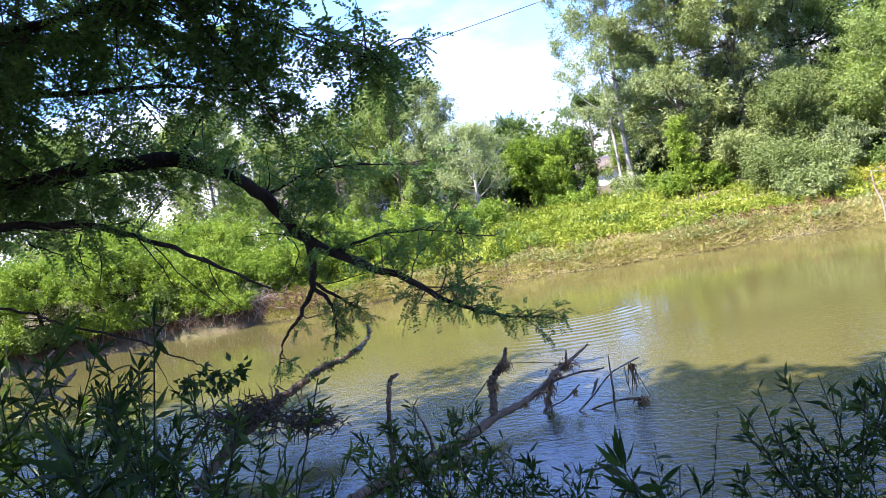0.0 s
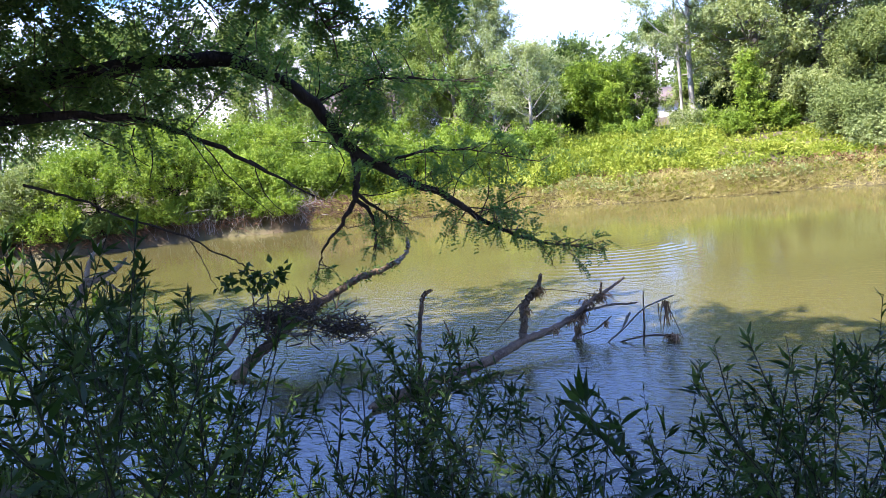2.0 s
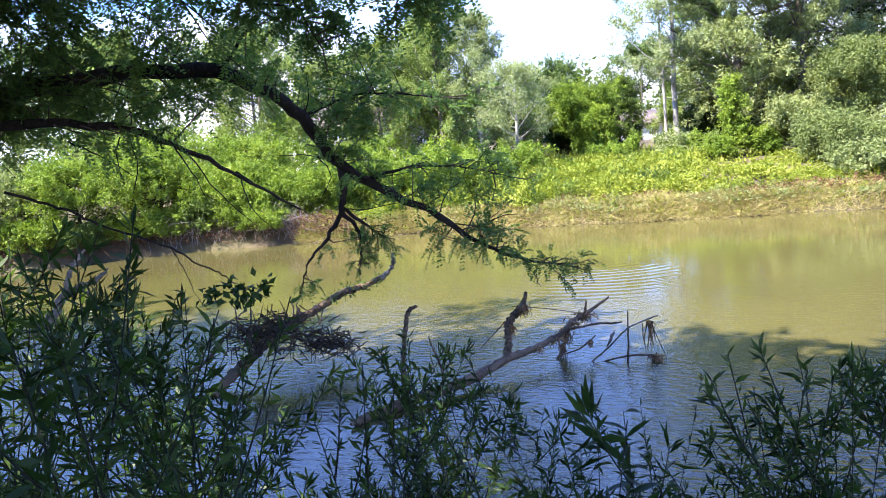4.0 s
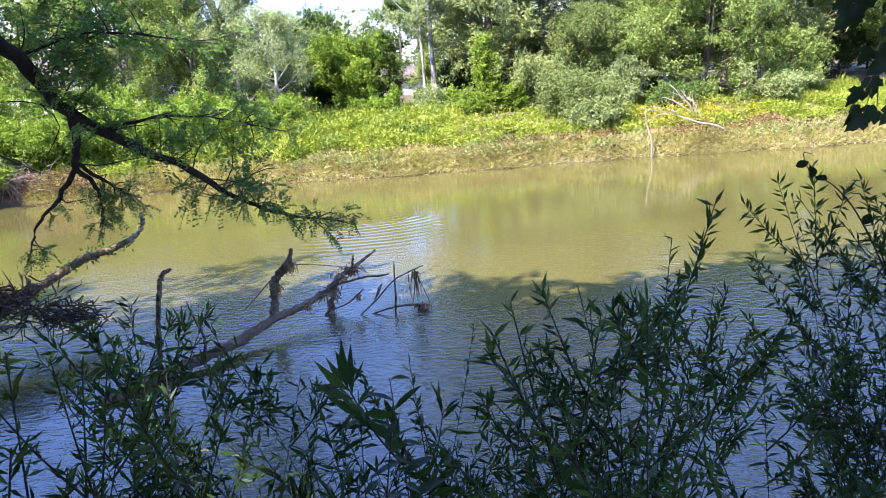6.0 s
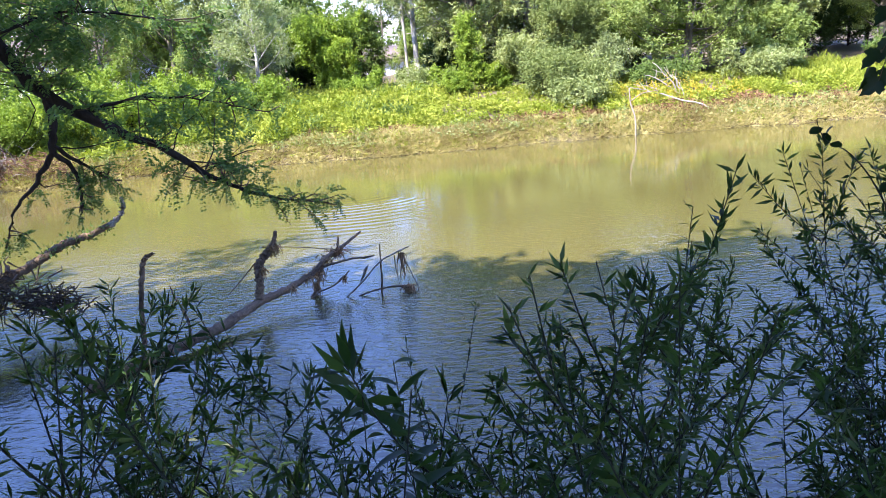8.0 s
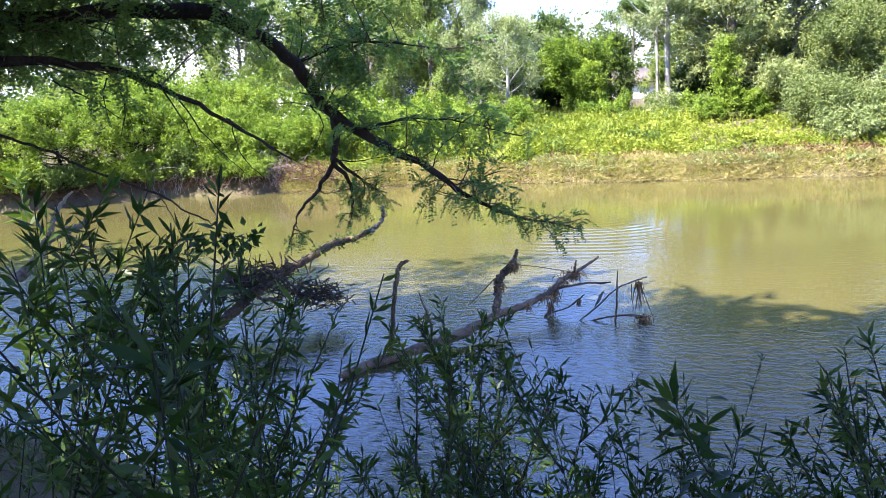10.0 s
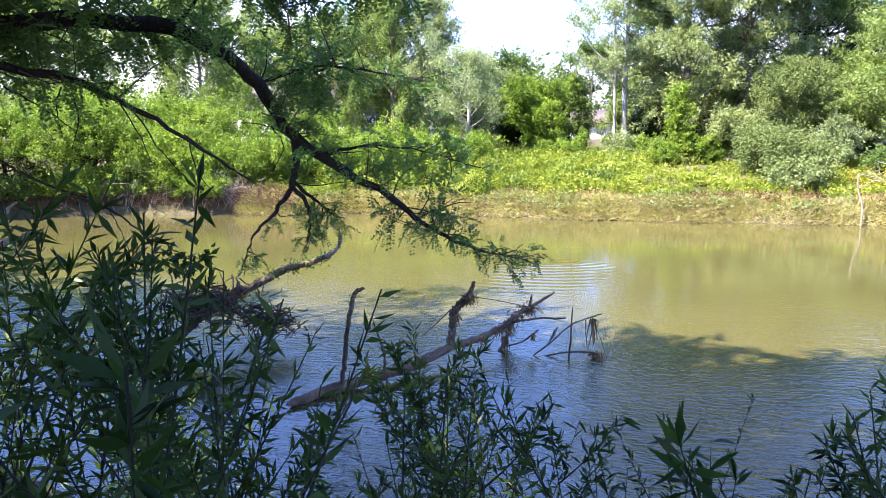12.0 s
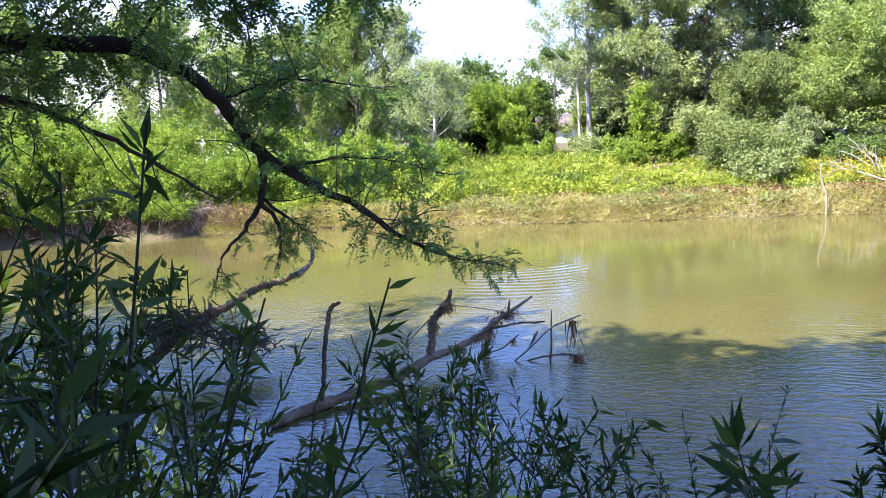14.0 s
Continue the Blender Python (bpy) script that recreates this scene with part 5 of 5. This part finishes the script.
# ---- trees of the near bank, behind the camera ----
def near_trees():
    for k in range(14):
        x, y = -36 + 4.3 * k, -1.9 + 0.5 * math.sin(k * 1.7)
        h = 13.2 + 0.5 * math.sin(k * 2.3) - (1.0 if k in (5, 6, 7) else 0.0)
        seen = -24 < x < 7
        make_tree((x, y), 140 + k, h, 4.6, (14000 if k == 7 else 30000) if seen else 5000, M_LEAF_MID, "tall leafy tree on the shaded near bank", crown_from=0.24, limbs=90, up=0.28, clump=0.62,
                  halo=0.25, leaf=0.40 if seen else 0.7, group="trees on the near bank", clear=5.6 if seen else 3.0, thick=1.3, fine=1.0, gap=(-1.0, 0.55, 2.75, 0.7))


near_trees()


# ---- willow shoots in front of the camera ----
def blade_mesh(name, width, curl, material):
    """A long narrow leaf, 1 m along y, folded along its midrib."""
    k = 7
    u = np.linspace(0, 1, k)
    w = width * np.sin(np.pi * np.clip(u, 0.03, 0.995) ** 0.8) ** 0.8 / 2
    z = -curl * u**2
    v = np.vstack([np.stack([-w, u, z + 0.35 * w], -1), np.stack([0 * u, u, z], -1), np.stack([w, u, z + 0.35 * w], -1)])
    f = [(i + a * k, i + (a + 1) * k, i + 1 + (a + 1) * k, i + 1 + a * k) for a in (0, 1) for i in range(k - 1)]
    return np_mesh(name, v, np.array(f), material, True)


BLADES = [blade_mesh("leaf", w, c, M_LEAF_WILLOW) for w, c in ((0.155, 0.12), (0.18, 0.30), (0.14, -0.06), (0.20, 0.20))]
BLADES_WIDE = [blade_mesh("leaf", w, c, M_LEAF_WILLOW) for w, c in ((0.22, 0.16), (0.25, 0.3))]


def place_leaf(root, mesh, at, way, roll, size):
    ob = new("leaf", mesh)
    ob.parent = root
    q = Vector(way).to_track_quat("Y", "Z").to_matrix().to_4x4() @ Matrix.Rotation(roll, 4, "Y")
    ob.matrix_basis = Matrix.Translation(at) @ q @ Matrix.Diagonal((size, size, size, 1))
    return ob


def willow_shoot(tip, base, seed, leaf, count, sides=0, label="", blades=None, bare=0.06, name="willow_shoot"):
    """One leafy shoot from the ground to its tip, with a few side shoots."""
    rng = np.random.default_rng(seed)
    blades = blades or BLADES
    bx, by = base
    b = np.array([bx, by, float(ground_z(bx, by)) - 0.02])
    tip = np.array(tip, float)
    root = thing(name, b, label or "leafy green willow shoot on the shaded near bank", "willow", "willow shoots on the near bank")
    t = Tubes()
    axis = tip - b
    ln = np.linalg.norm(axis)
    bow = np.cross(unit(axis), rng.normal(0, 1, 3)) * 0.06 * ln
    main = smooth_path([np.zeros(3), axis * 0.5 + bow, axis], 7)
    t.add(main, [0.0012 + ln * 0.0005, 0.0005], 5)
    shoots, side_t = [], Tubes()
    for s in range(sides * 3 + 5):
        u = rng.uniform(0.48, 0.95)
        p = np.array([np.interp(u, np.linspace(0, 1, len(main)), main[:, c]) for c in range(3)])
        d = unit(unit(axis) * 0.9 + unit(rng.normal(0, 1, 3) * [1, 1, 0.5]) * 0.62) * min(ln * rng.uniform(0.09, 0.20), (1 - u) * ln * 1.1 + 0.03)
        q = smooth_path([p, p + d * 0.5 + [0, 0, -0.01], p + d], 3)
        side_t.add(q, [0.0014, 0.0006], 4)
        shoots.append(q)
    part("stem", t.mesh("stem", M_STEM), root)
    tagged(part("side_shoot", side_t.mesh("side_shoot", M_STEM), root), kind="stuff")
    number = int(count * 1.7)
    ax = unit(main[-1] - main[0])
    s1 = unit(np.cross(ax, [0.3, 0.8, 0.1]))
    s2 = np.cross(ax, s1)
    for i in range(number):
        u = bare + (1 - bare) * ((i + rng.uniform(0, 0.8)) / number) ** 0.5
        p = np.array([np.interp(u, np.linspace(0, 1, len(main)), main[:, c]) for c in range(3)])
        a = i * 2.4 + rng.uniform(-0.5, 0.5)
        open_ = 1.0 if u < 0.93 else 0.5
        w = ax * rng.uniform(0.2, 0.75) + (s1 * np.cos(a) + s2 * np.sin(a)) * open_ + [0, 0, rng.uniform(-0.3, 0.1)]
        size = 0.98 * leaf * rng.uniform(0.75, 1.2) * (1.0 - 0.4 * max(0, (u - 0.75) / 0.25))
        place_leaf(root, blades[rng.integers(0, len(blades))], p, w, rng.uniform(-0.6, 0.6), size)
    base_, way_ = [], []
    for q in shoots:
        k = max(24, int(count * 0.8))
        u = rng.uniform(0.05, 1.0, k) ** 0.8
        p = np.stack([np.interp(u, np.linspace(0, 1, len(q)), q[:, c]) for c in range(3)], -1)
        base_.append(p)
        way_.append(unit(q[-1] - q[0]) * 0.7 + unit(rng.normal(0, 1, (k, 3))) * (1.25 - 0.6 * u[:, None]) + [0, 0, -0.15])
    base_, way_ = np.vstack(base_), np.vstack(way_)
    size = 0.84 * leaf * rng.uniform(0.7, 1.2, len(base_))
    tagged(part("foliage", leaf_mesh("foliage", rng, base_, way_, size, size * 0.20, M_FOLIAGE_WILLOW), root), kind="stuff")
    return root


def right_thicket():
    spots = [
        ((0.540, 1.490, 2.720), (0.770, 1.390), 0.0328, 59, 5),
        ((0.670, 1.490, 2.710), (0.850, 1.400), 0.0328, 59, 5),
        ((0.630, 1.570, 2.630), (0.840, 1.460), 0.0312, 52, 4),
        ((0.720, 1.410, 2.700), (0.870, 1.330), 0.0328, 59, 5),
        ((0.810, 1.480, 2.640), (0.950, 1.390), 0.0328, 52, 4),
        ((0.540, 1.390, 2.600), (0.710, 1.310), 0.0328, 52, 4),
        ((0.530, 1.390, 2.510), (0.690, 1.320), 0.0328, 46, 4),
        ((0.670, 1.380, 2.580), (0.800, 1.310), 0.0328, 46, 4),
        ((0.710, 1.310, 2.610), (0.810, 1.250), 0.0328, 46, 4),
        ((0.600, 1.310, 2.500), (0.690, 1.260), 0.0328, 46, 4),
    ]
    for k, (tip, base, leaf, count, side) in enumerate(spots):
        willow_shoot(tip, base, 300 + k, leaf, count, side, "dark willow shoot with narrow leaves leaning over the water")


right_thicket()


def right_thicket_farther():
    spots = [
        ((0.650, 1.230, 2.510), (0.720, 1.190), 0.0328, 46, 4),
    ]
    for k, (tip, base, leaf, count, side) in enumerate(spots):
        willow_shoot(tip, base, 310 + k, leaf, count, side, "dark willow shoot with narrow leaves leaning over the water")


right_thicket_farther()


def right_shoots():
    spots = [
        ((0.210, 0.890, 2.790), (0.280, 0.880), 0.0298, 72, 3),
        ((0.150, 0.680, 2.790), (0.200, 0.670), 0.0311, 44, 2),
        ((0.380, 1.390, 2.580), (0.440, 1.370), 0.0360, 57, 3),
        ((0.430, 1.350, 2.500), (0.470, 1.340), 0.0360, 46, 3),
        ((0.270, 1.050, 2.650), (0.310, 1.040), 0.0358, 52, 3),
        ((0.360, 1.050, 2.570), (0.390, 1.040), 0.0360, 44, 3),
        ((0.110, 0.760, 2.750), (0.140, 0.760), 0.0241, 59, 3),
        ((0.060, 0.700, 2.750), (0.090, 0.700), 0.0228, 57, 3),
        ((0.140, 0.790, 2.700), (0.170, 0.790), 0.0274, 52, 3),
        ((0.100, 1.010, 2.590), (0.130, 1.000), 0.0344, 52, 3),
    ]
    for k, (tip, base, leaf, count, side) in enumerate(spots):
        willow_shoot(tip, base, 320 + k, leaf, count, side, "tall slender green willow shoot in dappled shade")


right_shoots()


def right_shoots_farther():
    spots = [
        ((0.040, 0.880, 2.630), (0.050, 0.880), 0.0295, 46, 2),
    ]
    for k, (tip, base, leaf, count, side) in enumerate(spots):
        willow_shoot(tip, base, 330 + k, leaf, count, side, "tall slender green willow shoot in dappled shade")


right_shoots_farther()


def thin_sprig():
    spots = [
        ((-0.030, 1.090, 2.630), (-0.000, 1.100), 0.0254, 57, 1),
    ]
    for k, (tip, base, leaf, count, side) in enumerate(spots):
        willow_shoot(tip, base, 340 + k, leaf, count, side, "single thin upright sprig above the water")


thin_sprig()


def broad_shoots():
    spots = [
        ((-0.090, 0.760, 2.690), (-0.070, 0.770), 0.0562, 26, 0),
        ((-0.110, 0.710, 2.700), (-0.080, 0.720), 0.0454, 20, 0),
        ((-0.030, 0.490, 2.790), (-0.020, 0.490), 0.0286, 18, 0),
    ]
    for k, (tip, base, leaf, count, side) in enumerate(spots):
        willow_shoot(tip, base, 360 + k, leaf, count, side, "broad-leaved young shoot close to the camera", blades=BLADES_WIDE)


broad_shoots()


def middle_shoots():
    spots = [
        ((-0.520, 1.000, 2.655), (-0.540, 0.980), 0.0360, 49, 2),
        ((-0.530, 0.900, 2.645), (-0.550, 0.880), 0.0350, 44, 2),
        ((-0.350, 0.770, 2.655), (-0.370, 0.760), 0.0299, 41, 2),
        ((-0.420, 1.020, 2.555), (-0.450, 1.000), 0.0350, 41, 2),
        ((-0.560, 1.080, 2.655), (-0.550, 1.080), 0.0360, 49, 2),
        ((-0.440, 0.910, 2.665), (-0.440, 0.910), 0.0294, 44, 2),
        ((-0.510, 1.280, 2.485), (-0.510, 1.280), 0.0360, 39, 2),
        ((-0.280, 0.630, 2.765), (-0.280, 0.630), 0.0179, 44, 1),
        ((-0.220, 0.550, 2.765), (-0.200, 0.550), 0.0261, 39, 1),
        ((-0.230, 0.890, 2.585), (-0.220, 0.890), 0.0343, 36, 1),
    ]
    for k, (tip, base, leaf, count, side) in enumerate(spots):
        willow_shoot(tip, base, 380 + k, leaf, count, side, "leafy willow shoot standing before the driftwood")


middle_shoots()


def middle_shoots_farther():
    spots = [
        ((-0.190, 0.920, 2.565), (-0.190, 0.920), 0.0351, 33, 1),
    ]
    for k, (tip, base, leaf, count, side) in enumerate(spots):
        willow_shoot(tip, base, 390 + k, leaf, count, side, "leafy willow shoot standing before the driftwood")


middle_shoots_farther()


def left_front():
    spots = [
        ((-0.690, 0.470, 2.950), (-0.700, 0.450), 0.0303, 50, 2),
        ((-0.780, 0.500, 2.970), (-0.800, 0.470), 0.0358, 50, 2),
        ((-0.640, 0.520, 2.870), (-0.650, 0.500), 0.0295, 46, 2),
        ((-0.720, 0.460, 2.920), (-0.740, 0.440), 0.0350, 44, 2),
        ((-0.620, 0.540, 2.830), (-0.640, 0.520), 0.0275, 44, 2),
        ((-0.760, 0.450, 2.870), (-0.770, 0.420), 0.0369, 44, 2),
        ((-0.660, 0.500, 2.840), (-0.680, 0.480), 0.0303, 44, 2),
    ]
    for k, (tip, base, leaf, count, side) in enumerate(spots):
        willow_shoot(tip, base, 400 + k, leaf, count, side, "dense dark willow shoot crowding the near bank")


left_front()


def left_front_farther():
    spots = [
        ((-1.030, 0.940, 2.600), (-1.050, 0.910), 0.0380, 40, 2),
        ((-0.900, 0.930, 2.560), (-0.920, 0.920), 0.0380, 40, 2),
        ((-0.800, 0.740, 2.740), (-0.820, 0.720), 0.0380, 40, 2),
        ((-0.710, 0.500, 2.870), (-0.730, 0.480), 0.0369, 40, 2),
    ]
    for k, (tip, base, leaf, count, side) in enumerate(spots):
        willow_shoot(tip, base, 410 + k, leaf, count, side, "dense dark willow shoot crowding the near bank")


left_front_farther()


def left_back():
    spots = [
        ((-0.450, 0.320, 2.940), (-0.480, 0.280), 0.0298, 36, 2),
        ((-0.610, 0.480, 2.890), (-0.640, 0.440), 0.0380, 32, 2),
        ((-0.380, 0.310, 2.900), (-0.400, 0.290), 0.0298, 30, 2),
        ((-0.530, 0.420, 2.900), (-0.550, 0.400), 0.0275, 46, 2),
        ((-0.580, 0.370, 2.900), (-0.600, 0.350), 0.0301, 40, 2),
        ((-0.340, 0.480, 2.770), (-0.360, 0.470), 0.0240, 36, 2),
    ]
    for k, (tip, base, leaf, count, side) in enumerate(spots):
        willow_shoot(tip, base, 420 + k, leaf, count, side, "willow shoot with pale new leaves on the near bank")


left_back()


def left_back_farther():
    spots = [
        ((-0.420, 1.150, 2.590), (-0.430, 1.140), 0.0380, 36, 2),
        ((-0.270, 1.010, 2.590), (-0.240, 1.010), 0.0380, 26, 1),
        ((-1.060, 0.920, 2.750), (-1.110, 0.860), 0.0380, 46, 2),
        ((-1.310, 1.240, 2.570), (-1.360, 1.180), 0.0380, 40, 2),
    ]
    for k, (tip, base, leaf, count, side) in enumerate(spots):
        willow_shoot(tip, base, 430 + k, leaf, count, side, "willow shoot with pale new leaves on the near bank")


left_back_farther()


def left_near():
    spots = [
        ((-0.385, 0.279, 2.979), (-0.425, 0.309), 0.0300, 58, 2),
        ((-0.501, 0.495, 2.899), (-0.541, 0.525), 0.0300, 58, 2),
        ((-0.545, 0.626, 2.799), (-0.585, 0.656), 0.0300, 58, 2),
    ]
    for k, (tip, base, leaf, count, side) in enumerate(spots):
        willow_shoot(tip, base, 440 + k, leaf, count, side, "slender willow shoot with spaced narrow leaves on the near bank")


left_near()


def low_growth():
    """Lower shoots that fill the foot of the near bank."""
    rng = np.random.default_rng(470)
    for k in range(40):
        a = radians(-34 + 92 * (k + rng.uniform(0, 0.8)) / 40)
        d = rng.uniform(0.75, 1.4)
        x, y = -math.sin(a) * d, math.cos(a) * d
        z = 2.98 - d * rng.uniform(0.48, 0.64)
        willow_shoot((x, y, z), (x + rng.uniform(-0.1, 0.1), y + rng.uniform(-0.1, 0.1)), 480 + k, 0.036, 16, 2, "short leafy willow shoot low on the near bank")


low_growth()


# ---- maple twigs ----
def maple_leaf_mesh():
    """A five-lobed leaf, about 1 m wide, stalk at the origin, tip along y."""
    half = [(0.0, 0.0), (0.14, -0.06), (0.29, -0.05), (0.32, 0.08), (0.46, 0.15), (0.43, 0.27), (0.48, 0.44), (0.37, 0.46), (0.25, 0.44), (0.26, 0.60), (0.22, 0.73), (0.12, 0.78), (0.0, 0.98)]
    v = [(x, y, 0.38 * abs(x) - 0.28 * y * y) for x, y in half] + [(-x, y, 0.38 * abs(x) - 0.28 * y * y) for x, y in half[1:-1]]
    v.append((0, 0.34, -0.02))
    c, k = len(v) - 1, len(half)
    ring = list(range(k)) + list(range(len(v) - 2, k - 1, -1))
    f = [(c, ring[i], ring[(i + 1) % len(ring)]) for i in range(len(ring))]
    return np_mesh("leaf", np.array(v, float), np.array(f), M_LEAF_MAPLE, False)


MAPLE_LEAF = maple_leaf_mesh()


def maple_twig(points, spots, size, seed, label):
    rng = np.random.default_rng(seed)
    root = thing("maple_twig", points[0], label, "maple twig", "maple twigs over the water")
    t = Tubes()
    t.add(smooth_path(np.array(points) - np.array(points[0]), 5), [0.004, 0.003, 0.0015], 5)
    for p in spots:
        q = np.array(p) - np.array(points[0])
        line = np.array(points) - np.array(points[0])
        near = line[np.argmin(np.linalg.norm(line - q, axis=1))]
        t.add(np.array([near, (near + q) / 2 + [0, 0, 0.005], q]), [0.0012, 0.0008], 4)
        way = Vector((rng.uniform(-1.0, 0.2), rng.uniform(-0.3, 0.3), -rng.uniform(0.3, 0.9)))
        ob = new("leaf", MAPLE_LEAF)
        ob.parent = root
        face = Vector((rng.uniform(-0.9, 0.9), -1.0, rng.uniform(-0.2, 1.6))).normalized()
        y = way.normalized()
        x = y.cross(face).normalized()
        z = x.cross(y)
        m = Matrix((x, y, z)).transposed().to_4x4()
        s = size * rng.uniform(0.75, 1.2)
        ob.matrix_basis = Matrix.Translation(q) @ m @ Matrix.Diagonal((s, s, s, 1))
    part("stem", t.mesh("stem", M_TWIG), root)



maple_twig([(0.81, 1.19, 2.84), (0.73, 1.24, 2.89), (0.68, 1.27, 2.91), (0.64, 1.29, 2.93), (0.60, 1.31, 2.94)],
           [(0.58, 1.31, 2.91), (0.57, 1.32, 2.89), (0.58, 1.31, 2.87), (0.60, 1.31, 2.88), (0.62, 1.30, 2.88), (0.63, 1.29, 2.87), (0.67, 1.27, 2.94), (0.61, 1.30, 2.93), (0.64, 1.29, 2.89), (0.67, 1.27, 2.92), (0.60, 1.31, 2.98), (0.59, 1.31, 2.93), (0.69, 1.26, 2.90)], 0.040, 520, "dark maple twig with lobed leaves hanging into view")
maple_twig([(0.79, 1.20, 3.06), (0.72, 1.24, 3.04), (0.67, 1.27, 3.03), (0.63, 1.29, 3.04), (0.57, 1.32, 3.07)],
           [(0.62, 1.30, 3.07), (0.61, 1.30, 3.05), (0.64, 1.29, 3.06), (0.65, 1.28, 3.02), (0.61, 1.30, 3.01), (0.59, 1.31, 2.97), (0.61, 1.30, 2.96), (0.65, 1.28, 2.97), (0.57, 1.32, 3.03), (0.63, 1.29, 3.03), (0.66, 1.28, 3.00), (0.56, 1.32, 3.09), (0.55, 1.33, 3.05), (0.58, 1.31, 3.05), (0.67, 1.27, 3.05), (0.69, 1.26, 3.00), (0.61, 1.30, 3.08)], 0.040, 530, "dark maple twig with lobed leaves against the far trees")


def vine_sprig(points, spots, seed):
    """A thin curling vine with small oval leaves."""
    rng = np.random.default_rng(seed)
    root = thing("vine_sprig", points[0], "thin curling vine with small oval leaves", "vine")
    t = Tubes()
    t.add(smooth_path(np.array(points) - np.array(points[0]), 5), [0.0022, 0.0012, 0.0006], 4)
    part("stem", t.mesh("stem", M_STEM), root)
    for p in spots:
        q = np.array(p) - np.array(points[0])
        place_leaf(root, OVAL, q, (rng.uniform(-0.6, 0.8), rng.uniform(-0.3, 0.3), rng.uniform(-0.7, 0.4)), rng.uniform(-1, 1), rng.uniform(0.018, 0.027))


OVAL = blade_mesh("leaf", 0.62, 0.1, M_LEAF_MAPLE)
vine_sprig([(0.63, 1.23, 2.55), (0.59, 1.25, 2.66), (0.56, 1.27, 2.73), (0.53, 1.28, 2.77), (0.50, 1.29, 2.79), (0.49, 1.30, 2.82), (0.50, 1.29, 2.82)], [(0.53, 1.28, 2.73), (0.52, 1.28, 2.78), (0.48, 1.30, 2.80), (0.51, 1.29, 2.81), (0.50, 1.29, 2.80)], 540)
vine_sprig([(0.71, 1.13, 2.59), (0.67, 1.16, 2.65), (0.63, 1.18, 2.70), (0.60, 1.20, 2.72), (0.56, 1.21, 2.73)], [(0.63, 1.18, 2.70), (0.60, 1.20, 2.72), (0.63, 1.18, 2.66), (0.65, 1.17, 2.65), (0.55, 1.22, 2.72), (0.65, 1.17, 2.69)], 541)
